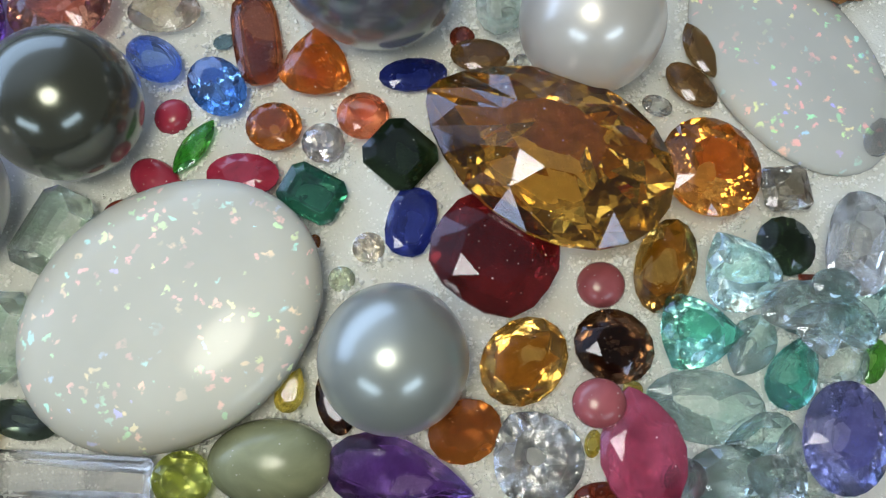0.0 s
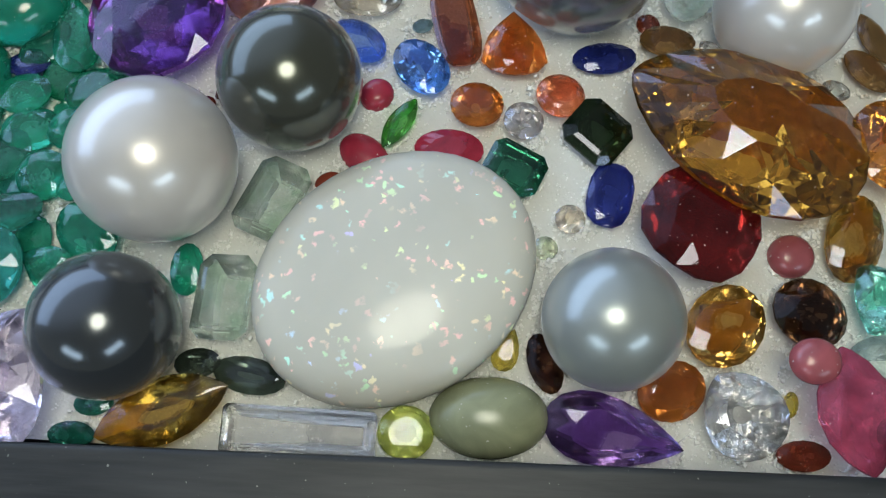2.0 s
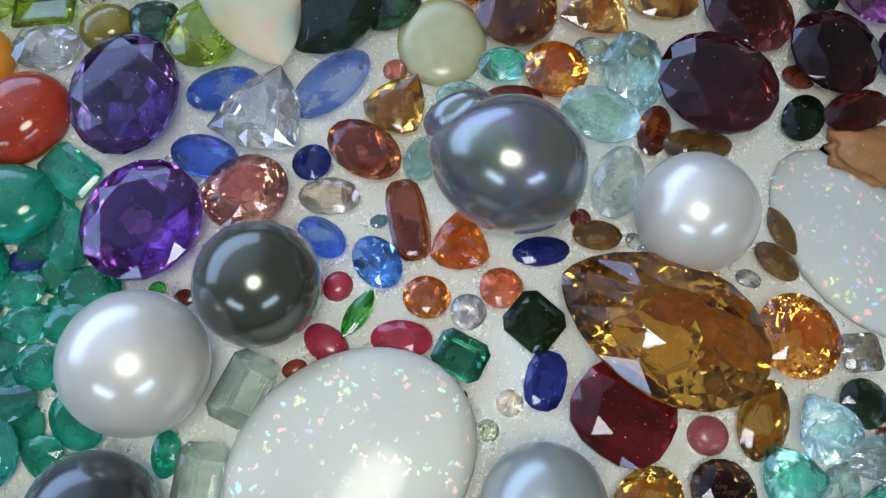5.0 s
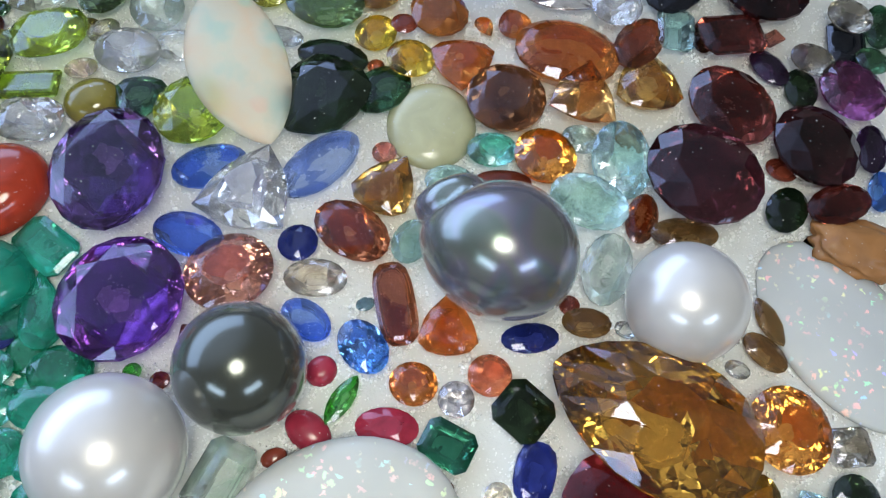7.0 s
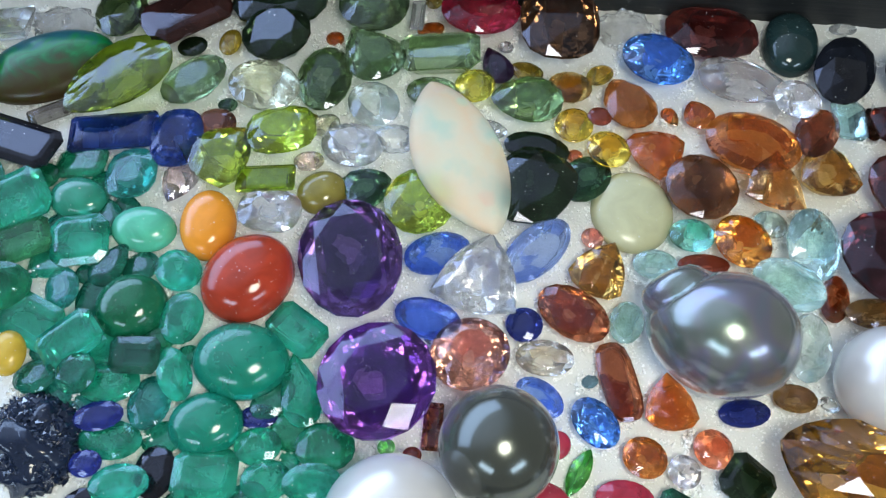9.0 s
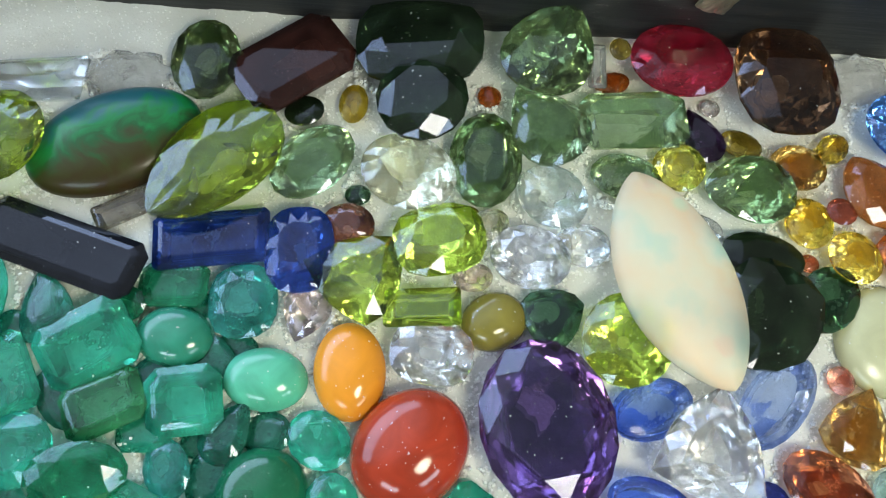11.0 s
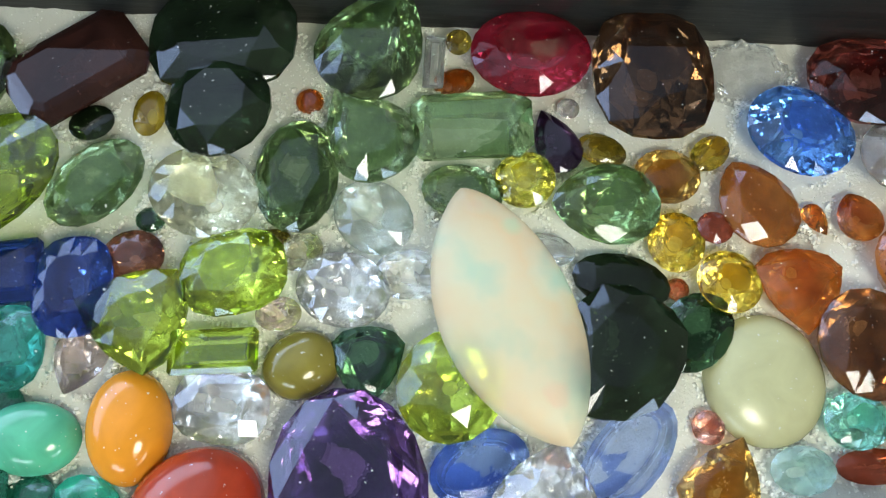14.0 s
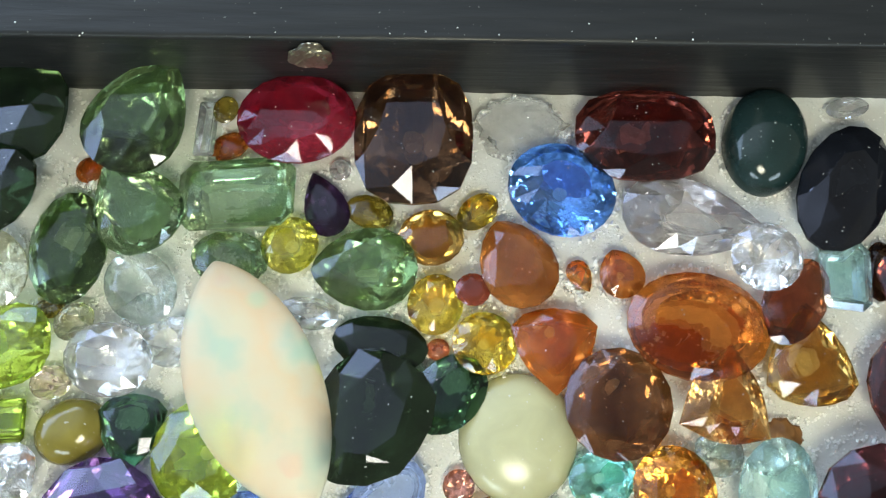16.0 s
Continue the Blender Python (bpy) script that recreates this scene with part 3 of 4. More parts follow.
def oval_step(l, w, depth, crown, power=2.0, seg=20):
    """Oval stone with a broad flat table and narrow steps that run round it."""
    bm = bmesh.new()
    def ring(inset, z):
        pts = []
        for k in range(seg):
            c, s = math.cos(2 * math.pi * (k + 0.5) / seg), math.sin(2 * math.pi * (k + 0.5) / seg)
            r = (abs(c) ** power + abs(s) ** power) ** (-1 / power)
            pts.append(bm.verts.new(((l / 2 - inset) * r * c, (w / 2 - inset) * r * s, z)))
        return pts
    rings = [ring(0.21 * w, crown), ring(0.10 * w, crown * 0.72), ring(0.0, 0.02 * w), ring(0.0, -0.03 * w),
             ring(0.09 * w, -depth * 0.45), ring(0.17 * w, -depth * 0.78), ring(0.24 * w, -depth)]
    bm.faces.new(rings[0])
    for a, b in zip(rings, rings[1:]):
        for k in range(seg):
            bm.faces.new((a[k], b[k], b[(k + 1) % seg], a[(k + 1) % seg]))
    bm.faces.new(rings[-1][::-1])
    return bm


def dome(l, w, h, full=0.32, seg=40, power=2.3, marquise=False):
    """Polished cabochon: a rounded dome over a softly turned base."""
    bm = bmesh.new()
    levels = [(0.0, -full * h), (0.72, -full * h), (0.93, -full * h * 0.7), (1.0, -full * h * 0.15), (1.0, 0.05 * h)]
    for k in range(1, 11):
        a = k / 11 * math.pi / 2
        levels.append((math.cos(a) ** (2 / power) * 1.0, 0.05 * h + 0.95 * h * math.sin(a) ** 0.95))
    rings = []
    for s, z in levels[1:]:
        pts = []
        for k in range(seg):
            a = 2 * math.pi * k / seg
            x, y = (math.cos(a), math.copysign(abs(math.sin(a)) ** 1.45, math.sin(a)) + 0.10 * math.sin(a) ** 2) if marquise else (math.cos(a), math.sin(a))
            pts.append(bm.verts.new((x * s * l / 2, y * s * w / 2, z)))
        rings.append(pts)
    for a, b in zip(rings, rings[1:]):
        for k in range(seg):
            bm.faces.new((a[k], a[(k + 1) % seg], b[(k + 1) % seg], b[k]))
    bm.faces.new(rings[0][::-1])
    tip = bm.verts.new((0, 0, h))
    for k in range(seg):
        bm.faces.new((rings[-1][k], rings[-1][(k + 1) % seg], tip))
    return bm


def ball(d, lumps=0.0):
    bm = bmesh.new()
    bmesh.ops.create_uvsphere(bm, u_segments=80, v_segments=48, radius=d / 2)
    for v in bm.verts:
        v.co *= 1 + lumps * noise.noise(v.co * (2.2 / d) + Vector((d * 900, 3, 1)))
    return bm


def rough_stone(l, w, h, seed, freq=2.6):
    bm = bmesh.new()
    bmesh.ops.create_icosphere(bm, subdivisions=4, radius=1.0)
    for v in bm.verts:
        d = v.co.normalized()
        k = 1 + 0.30 * noise.noise(d * freq + Vector((seed, 0, 0))) + 0.12 * noise.noise(d * 7 + Vector((seed, 5, 0)))
        v.co = Vector((d.x * k * l / 2, d.y * k * w / 2, max(-0.35, d.z * k) * h))
    return bm


def in_two(bm, mats, smooth, parent, names):
    """The upper and the lower part of a stone, meeting at the girdle, as two meshes under it."""
    bmesh.ops.recalc_face_normals(bm, faces=bm.faces)
    for name, upper, mat in zip(names, (True, False), mats):
        half = bm.copy()
        gone = [f for f in half.faces if (f.calc_center_median().z > 1e-7) != upper]
        bmesh.ops.delete(half, geom=gone, context="FACES")
        data = bpy.data.meshes.new(name)
        half.to_mesh(data)
        half.free()
        data.materials.append(mat)
        if smooth:
            data.polygons.foreach_set("use_smooth", [True] * len(data.polygons))
        new(name, data).parent = parent
    bm.free()


CUT_WORDS = {"oval": "oval faceted", "ovalf": "oval faceted", "round": "round faceted", "pear": "pear-shaped faceted",
             "marquise": "pointed marquise", "trillion": "three-cornered faceted", "cushion": "cushion-cut", "square": "square-cut", "shield": "shield-shaped faceted", "drop": "drop-shaped faceted",
             "emerald": "rectangular step-cut", "baguette": "long rectangular step-cut", "tablet": "oval flat-topped",
             "cab": "oval polished cabochon", "roundcab": "round polished cabochon"}
CUT_NAMES = {"oval": "oval_gemstone", "ovalf": "oval_gemstone", "round": "round_gemstone", "pear": "pear_gemstone",
             "marquise": "marquise_gemstone", "trillion": "trillion_gemstone", "cushion": "cushion_gemstone",
             "square": "square_gemstone", "shield": "shield_gemstone", "drop": "drop_gemstone", "emerald": "step_cut_gemstone", "baguette": "baguette_gemstone", "tablet": "oval_gemstone",
             "cab": "cabochon", "roundcab": "cabochon"}
dice = random.Random(7)
# dark or cloudy tints, which are cut shallow; the rest have a deep belly that throws the light back
SHALLOW = ("amethyst", "amethystbright", "amethystpale", "black", "blackgreen", "bluegrey", "brownround", "darkgreen", "darkpurple", "emerald", "emeraldblack", "emeraldblue",
           "emeralddark", "emeralddeep", "emeraldlight", "garnet", "garnetblack", "garnetdark", "kyan", "kyanpale", "magenta", "mint",
           "mintlight", "redbrown", "sapphire", "green", "greenlight", "orange", "amberbrown", "mossgreen", "hess", "darkbrown", "goldbrown", "garnetred")
FOOTPRINTS = []


def druzy(x, y, l, w, angle, lift):
    """A rough stone crusted with small dark crystals."""
    top = tagged(new("druzy_stone"), "dark blue-black stone crusted with small glittering crystals", "gemstone", "loose gemstones")
    top.matrix_world = pose(x * MM, y * MM, lift * MM, 0, 0, angle)
    h = 0.36 * w
    mesh_object("matrix", rough_stone(l * MM, w * MM, h * MM, 3.0), DRUZY, True, top)
    rnd = random.Random(5)
    verts, faces = [], []
    for _ in range(900):
        a, r = rnd.uniform(0, 2 * math.pi), math.sqrt(rnd.random())
        px, py = r * l / 2 * math.cos(a), r * w / 2 * math.sin(a)
        pz = h * math.sqrt(max(0.0, 1 - r * r)) * 0.92
        s = rnd.uniform(0.22, 0.55)
        m = pose(px, py, pz, rnd.uniform(0, 360), rnd.uniform(0, 360), rnd.uniform(0, 360))
        k = len(verts)
        for c in ((s, 0, 0), (-s, 0, 0), (0, s, 0), (0, -s, 0), (0, 0, 1.5 * s), (0, 0, -1.5 * s)):
            verts.append(m @ Vector(c) * MM)
        faces += [(k + i, k + j, k + q) for i in (0, 1) for j in (2, 3) for q in (4, 5)]
    data = bpy.data.meshes.new("crystal_crust")
    data.from_pydata(verts, [], faces)
    data.materials.append(DRUZY)
    crust = new("crystal_crust", data)
    crust.parent = top
    tagged(crust, "glittering blue-black crystal crust", kind="stuff")


def stone(cut, key, x, y, l, w, angle, lift=0.0, tilt=0.0):
    """One loose stone. Millimetres: place, length, width; degrees: its long axis or its point; lift: how far others hold it up."""
    FOOTPRINTS.append((x, y, l, w, math.radians(angle)))
    on = "propped on its neighbours" if lift > 0 else "wedged between larger stones" if lift < 0 else "lying on white sand"
    if cut == "druzy":
        return druzy(x, y, l, w, angle, lift)
    if cut == "pearl":
        d = (l + w) / 2
        mat, label = PEARLS[key]
        ob = mesh_object("round_pearl", ball(d * MM, 0.012), mat, True)
        ob.matrix_world = pose(x * MM, y * MM, d / 2 * MM - 0.0002, 0, 0, angle)
        return tagged(ob, label, "pearl", "loose pearls")
    if cut == "baroque":
        mat, label = PEARLS[key]
        d = (l + w) / 2
        bm = ball(d * MM, 0.05)
        for v in bm.verts:
            # a drawn-out side with a knob set off by a groove
            u = -v.co.x / (d * MM / 2)
            if u > 0:
                v.co.x *= 1 + 0.12 * u
                v.co.y *= 1 - 0.10 * u
            knob = Vector((-0.92, 0.52, 0.08)).normalized()
            q = v.co.normalized().dot(knob)
            rise = min(1.0, max(0.0, (q - 0.83) / 0.12))
            v.co *= 1 + 0.17 * rise * rise * (3 - 2 * rise) - 0.055 * math.exp(-((q - 0.835) / 0.022) ** 2)
        for v in bm.verts:
            v.co.y *= 0.90
        ob = mesh_object("baroque_pearl", bm, mat, True)
        ob.matrix_world = pose(x * MM, y * MM, w / 2 * MM - 0.0002, 0, 0, angle)
        return tagged(ob, label, "pearl", "loose pearls")
    if cut == "rough":
        clear = key == "clear"
        ob = mesh_object("rough_stone", rough_stone(l * MM, w * MM, 0.3 * w * MM, x), ROUGH_CLEAR if clear else ROUGH_BROWN, not clear)
        ob.matrix_world = pose(x * MM, y * MM, (0.08 * w + lift) * MM, 0, 0, angle)
        return tagged(ob, ("rough colourless crystal lump " if clear else "rough orange-brown stone fragment ") + on, "gemstone", "loose gemstones")
    mat = material_for(cut, key)
    size = min(l, w)
    # most stones lean a little outwards from the middle of the tray
    out = math.atan2(y - 4, x + 14) + dice.gauss(0, 1.1 if key.startswith(("emerald", "aqua")) else 0.4)
    lean = dice.uniform(0.2, 1.5) if "cab" in cut else dice.uniform(5, 17) if key.startswith(("emerald", "aqua")) else dice.uniform(4, 9)
    lean = tilt or lean
    tx, ty = -math.sin(out) * lean, math.cos(out) * lean
    if "cab" in cut:
        h = {"opal": 0.16, "opal2": 0.10, "olivecab": 0.55, "ammolite": 0.24, "cream": 0.20}.get(key, 0.40) * size
        deep = 1.2 if key == "opal" else 0.32
        bm = dome(l * MM, w * MM, h * MM, deep)
        words = {"opal": "large milky white opal cabochon with rainbow flecks", "opal2": "flat pale opal with green flashes of fire",
                 "ammolite": "dark oval cabochon with green and blue iridescence"}.get(key) or CABS[key][2] + " " + CUT_WORDS[cut]
        z = (deep - 0.02) * h
    elif key == "opalm":
        h = 0.17 * size
        bm = dome(l * MM, w * MM, h * MM, 0.4, 64, 3.4, True)
        words, z = "translucent cream marquise opal with soft colour flashes", 0.4 * h
        tx, ty = 0.0, 2.0
    else:
        words = COLOURS[key][2] + " " + CUT_WORDS[cut] + " gemstone"
        z = 0.40 * size
        n = 11 if key in ("citrine", "peridotdark") else 8 if (key in SHALLOW or key == "peridot" or size < 4) and cut != "pear" else 8 if size < 4 else 12 if size > 6.5 else 10
        if cut in ("emerald", "baguette"):
            deep = 0.47 if key in ("prasio", "greenlight", "clearblue") else 0.34
            bm = step_cut(l * MM, w * MM, deep * size * MM, 0.13 * size * MM, 0.18 if cut == "emerald" else 0.08)
            z = (deep - 0.01) * size
        elif key in ("kyan", "kyanpale", "orangewindow") or cut == "tablet" and key == "hess":
            bm = oval_step(l * MM, w * MM, 0.36 * size * MM, 0.13 * size * MM, 2.0 if cut != "tablet" else 3.4)
            z = 0.35 * size
        elif cut == "tablet":
            bm = brilliant("cushion", l * MM, w * MM, n, 0.34 * size * MM, 0.12 * size * MM, 0.72, 0.0, True)
            z = 0.33 * size
        else:
            turn = dice.uniform(0, 0.6) if cut in ("oval", "round", "ovalf") else 0.0
            table = 0.40 if key in ("citrine", "peridotdark") else 0.66 if key in ("amethyst", "kyan", "kyanpale") else dice.uniform(0.50, 0.62)
            flat = key in SHALLOW and (dice.random() < 0.85 or key.startswith("amethyst"))
            bm = brilliant(cut, l * MM, w * MM, n, (0.33 if flat else 0.46) * size * MM, (0.21 if key == "citrine" else dice.uniform(0.12, 0.17)) * size * MM, table, turn, flat)
            z = (0.33 if flat else 0.40) * size
    smooth = "cab" in cut or key == "opalm"
    if size > 3.6:
        ob = new(CUT_NAMES[cut])
        in_two(bm, [mat] * 2 if smooth else [material_for(cut, key, "crown"), mat], smooth, ob, ("dome", "base") if smooth else ("crown", "pavilion"))
    else:
        ob = mesh_object(CUT_NAMES[cut], bm, mat, smooth)
    ob.matrix_world = pose(x * MM, y * MM, (z + lift) * MM, tx, ty, 0) @ pose(0, 0, 0, 0, 0, angle)
    return tagged(ob, words + (" " + on if len(words.split()) < 9 else ""), "gemstone", "loose gemstones")


# ---- the stones ----
stone("pearl", "pblack", -25.1, 22.9, 12.2, 13.3, 4)
stone("pearl", "pwhite", -35.7, 14.3, 14.0, 14.2, 4)
stone("pearl", "pnavy", -37.8, 0.2, 12.1, 12.2, 4)
stone("pearl", "pgrey", 3.5, 3.4, 11.7, 11.7, 3)
stone("baroque", "pblack2", -0.6, 36.2, 16.1, 15.1, 343)
stone("pearl", "pwhite", 18.3, 32.6, 12.2, 12.4, 4)
stone("oval", "amber", -4.4, 13.5, 1.5, 1.1, 85)
stone("cab", "opal", -14.7, 6.3, 25.5, 20.8, 37)
stone("cab", "redbrown", -21.8, 15.5, 2.7, 1.9, 25)
stone("cab", "ruby", -18.1, 24.4, 3.4, 3.1, 51)
stone("marquise", "tsav", -15.7, 21.5, 6.0, 2.4, 63)
stone("cab", "ruby", -18.7, 18.2, 5.3, 3.7, 325)
stone("ovalf", "ruby", -10.9, 18.9, 6.4, 4.1, 359)
stone("oval", "bright", -14.0, 26.9, 6.4, 4.8, 309)
stone("oval", "kyan", -20.2, 29.5, 6.1, 4.0, 324)
stone("oval", "bluegrey", -14.3, 31.9, 2.1, 1.6, 25)
stone("oval", "champ", -19.7, 34.0, 6.8, 4.5, 359)
stone("oval", "clear", -32.4, 35.9, 2.8, 1.9, 4)
stone("oval", "pad", -28.4, 33.5, 9.4, 8.7, 43)
stone("tablet", "hess", -11.1, 31.9, 9.5, 4.3, 284)
stone("trillion", "orange", -5.4, 28.9, 6.5, 5.8, 93)
stone("oval", "amber", -8.6, 23.4, 5.0, 4.7, 344)
stone("round", "coral", -0.9, 24.8, 4.6, 4.5, 4)
stone("round", "palepink", -4.2, 22.2, 3.8, 3.8, 4)
stone("emerald", "blackgreen", 2.6, 21.4, 5.7, 5.5, 323)
stone("emerald", "tealgreen", -4.8, 17.6, 5.5, 4.4, 336)
stone("tablet", "sapphire", 3.9, 15.5, 6.2, 4.2, 79)
stone("oval", "sapphire", 3.2, 29.2, 6.2, 3.4, 9)
stone("round", "redbrown", 7.4, 33.2, 2.3, 2.4, 4)
stone("oval", "bronze", 9.1, 31.2, 5.4, 3.5, 1)
stone("oval", "clearblue", 13.3, 30.9, 2.5, 1.9, 343)
stone("drop", "citrine", 14.8, 21.0, 21.8, 14.6, 156)
stone("oval", "orangefire", 28.8, 21.0, 8.9, 8.6, 297)
stone("square", "smoky", 35.7, 20.0, 4.3, 4.0, 8)
stone("oval", "blackgreen", 35.3, 14.8, 5.2, 5.1, 342)
stone("cushion", "clear", 41.4, 15.3, 8.9, 5.9, 77)
stone("oval", "lavclear", 44.1, 25.4, 4.3, 2.8, 68)
stone("cab", "opal2", 36.9, 32.2, 23.5, 14.5, 305)
stone("rough", "brownrough", 39.3, 41.6, 11.3, 6.5, 342, 1.2)
stone("oval", "clearblue", 25.0, 27.4, 2.8, 2.0, 343)
stone("marquise", "bronze", 28.8, 32.8, 5.8, 2.8, 294)
stone("oval", "bronze", 27.9, 29.3, 5.4, 3.3, 319)
stone("cushion", "garnetred", 11.0, 12.3, 10.2, 9.5, 328, 1.9)
stone("round", "champ", 0.4, 13.1, 2.8, 2.8, 3)
stone("round", "palegreen", -1.7, 10.3, 2.3, 2.3, 3)
stone("roundcab", "pinkcab", 20.2, 11.0, 4.1, 4.0, 3)
stone("oval", "goldbrown", 13.8, 4.1, 8.0, 6.6, 47)
stone("oval", "darkbrown", 21.1, 5.7, 6.8, 6.1, 343)
stone("oval", "amberbrown", 9.3, -1.7, 6.1, 5.1, 23)
stone("oval", "goldbrown", 25.4, 12.7, 8.4, 5.2, 75)
stone("baguette", "redbrown", 38.1, 12.1, 2.6, 1.5, 3)
stone("oval", "aqualight", 37.4, 9.7, 6.9, 4.7, 3)
stone("oval", "aqualight", 39.8, 8.5, 4.8, 3.8, 309, 1.9)
stone("marquise", "aqualight", 32.4, 6.5, 6.2, 3.9, 60)
stone("oval", "aqualight", 32.8, -0.9, 6.0, 3.8, 22)
stone("oval", "mintlight", 37.0, -4.4, 4.1, 3.0, 3)
stone("oval", "aqualight", 38.7, 11.4, 4.1, 2.8, 353, 2.2)
stone("pear", "aqua", 30.7, 12.2, 6.9, 6.6, 119, 1.2)
stone("trillion", "aquateal", 27.2, 7.1, 6.6, 6.0, 3)
stone("pear", "aquateal", 35.8, 4.6, 6.9, 4.4, 64)
stone("oval", "aqualight", 28.3, 1.2, 10.4, 5.9, 355)
stone("marquise", "mintlight", 34.9, -1.9, 4.6, 2.4, 82, 1.4)
stone("oval", "tanz", 39.1, -0.6, 9.0, 7.1, 77)
stone("oval", "greengrass", 42.6, 5.7, 4.0, 2.1, 67)
stone("oval", "aqualight", 29.7, -4.1, 7.4, 5.0, 13, 1.3)
stone("round", "aqualight", 25.8, -4.4, 3.8, 3.3, 3, 3.5)
stone("oval", "yellow", 19.7, -2.1, 2.3, 1.4, 80)
stone("marquise", "magenta", 22.4, -2.8, 10.2, 6.6, 104, 4.6)
stone("roundcab", "pinkcab", 19.0, 0.8, 4.0, 3.7, 3, 6.9)
stone("round", "yellow", 22.6, 2.3, 1.7, 1.4, 3, 1.5)
stone("drop", "clear", 14.9, -3.3, 7.5, 7.4, 125)
stone("pear", "amethystpale", 4.4, -5.5, 12.0, 6.0, 350)
stone("cab", "olivecab", -6.0, -4.9, 10.2, 6.9, 3)
stone("round", "peridotpale", -12.9, -6.6, 4.8, 4.5, 3)
stone("baguette", "clearlilac", -22.0, -7.2, 13.4, 4.2, 0)
stone("marquise", "golden", -33.5, -6.2, 12.0, 5.6, 24)
stone("oval", "greysage", -31.4, -1.9, 4.2, 2.6, 8)
stone("oval", "greysage", -26.7, -2.7, 6.6, 3.2, 352)
stone("oval", "emeralddark", -39.8, -5.8, 3.6, 2.4, 4)
stone("oval", "emeralddark", -41.4, -8.6, 4.3, 2.3, 3)
stone("oval", "redbrown", 20.5, -6.3, 4.8, 2.6, 4)
stone("emerald", "prasio", -26.4, 13.0, 7.5, 5.1, 68)
stone("emerald", "prasio", -29.5, 3.8, 7.6, 5.2, 89)
stone("oval", "emerald", -33.5, 6.3, 4.8, 3.1, 92)
stone("pear", "yellow", -4.8, 0.8, 3.8, 2.3, 72, 1.4)
stone("oval", "darkbrown", -1.4, 0.0, 5.4, 3.0, 290)
stone("oval", "emeralddark", -53.3, -1.7, 5.6, 5.4, 69)
stone("pear", "lavender", -47.5, -4.5, 12.5, 11.9, 68)
stone("oval", "emerald", -57.7, -0.5, 5.9, 4.8, 4)
stone("round", "peridotdark", -57.6, -5.2, 4.9, 4.4, 4)
stone("oval", "peridot", -55.8, -7.9, 5.1, 3.1, 24, 1.5)
stone("round", "yellow", -56.7, 3.2, 2.3, 1.9, 4)
stone("oval", "emeraldblue", -51.0, 5.2, 7.8, 6.9, 81)
stone("oval", "emerald", -57.5, 6.5, 5.5, 4.9, 59)
stone("pear", "emerald", -45.9, 5.6, 5.2, 4.4, 155)
stone("oval", "emerald", -42.7, 8.9, 6.6, 5.3, 325)
stone("oval", "emeralddark", -49.9, 10.1, 7.0, 3.8, 14, 1.2)
stone("oval", "emerald", -54.3, 11.7, 7.5, 3.7, 59)
stone("marquise", "emeraldblack", -57.7, 12.0, 5.9, 4.0, 53)
stone("oval", "emeraldblue", -60.8, 6.7, 4.6, 3.1, 91)
stone("oval", "sapphire", -62.0, 11.0, 9.6, 7.0, 12)
stone("oval", "black", -69.5, 12.9, 8.0, 4.8, 66)
stone("round", "emerald", -47.7, 14.1, 5.2, 4.9, 4)
stone("oval", "emerald", -43.8, 13.4, 4.7, 3.6, 25, 1.4)
stone("oval", "emerald", -49.7, 18.5, 5.5, 4.6, 13)
stone("oval", "emerald", -44.6, 18.4, 6.7, 4.3, 4, 1.2)
stone("oval", "emeralddeep", -43.7, 22.4, 6.7, 5.8, 354)
stone("oval", "emerald", -51.1, 22.1, 5.3, 4.3, 4)
stone("emerald", "emerald", -56.2, 18.7, 6.9, 5.8, 3)
stone("oval", "black", -61.7, 18.7, 5.9, 4.6, 96)
stone("oval", "emeraldlight", -64.8, 17.1, 6.8, 4.4, 3, 1.5)
stone("oval", "emerald", -67.2, 21.8, 7.3, 4.4, 359)
stone("oval", "sapphire", -68.6, 24.1, 5.7, 3.4, 9, 1.5)
stone("oval", "sapphire", -68.9, 19.0, 3.7, 3.0, 4, 1.5)
stone("oval", "emerald", -68.7, 28.1, 7.0, 4.9, 4)
stone("oval", "emeraldblue", -63.7, 26.1, 6.6, 4.9, 93)
stone("oval", "emerald", -61.2, 29.2, 6.7, 3.8, 295, 1.3)
stone("emerald", "emeraldblack", -66.1, 31.1, 6.1, 4.2, 359, 1.3)
stone("oval", "emeralddark", -77.1, 28.3, 5.8, 4.1, 4)
stone("oval", "emeralddark", -71.9, 28.5, 4.8, 4.7, 72, 1.7)
stone("emerald", "emerald", -79.1, 34.7, 7.9, 5.6, 335)
stone("emerald", "emeraldlight", -73.6, 32.3, 7.2, 5.1, 40, 1.3)
stone("oval", "sapphire", -51.6, 25.4, 4.5, 2.8, 4)
stone("pear", "emerald", -47.3, 28.6, 9.0, 4.6, 107)
stone("emerald", "emerald", -48.5, 35.6, 7.2, 4.8, 326)
stone("oval", "emerald", -61.8, 36.0, 6.6, 5.2, 96)
stone("cab", "emeraldcabdark", -68.1, 37.2, 8.3, 8.0, 26)
stone("cab", "emeraldcab", -57.2, 24.2, 8.3, 7.1, 14)
stone("cab", "emeraldcab", -54.4, 31.5, 11.0, 9.0, 359)
stone("cab", "yellowcab", -80.5, 30.6, 5.3, 4.0, 100, 1.4)
stone("druzy", "bluedruzy", -75.6, 21.1, 9.7, 11.0, 37)
stone("cab", "orangecab", -61.1, 48.4, 9.3, 6.8, 95)
stone("cab", "carnelian", -55.1, 41.6, 11.8, 10.1, 50)
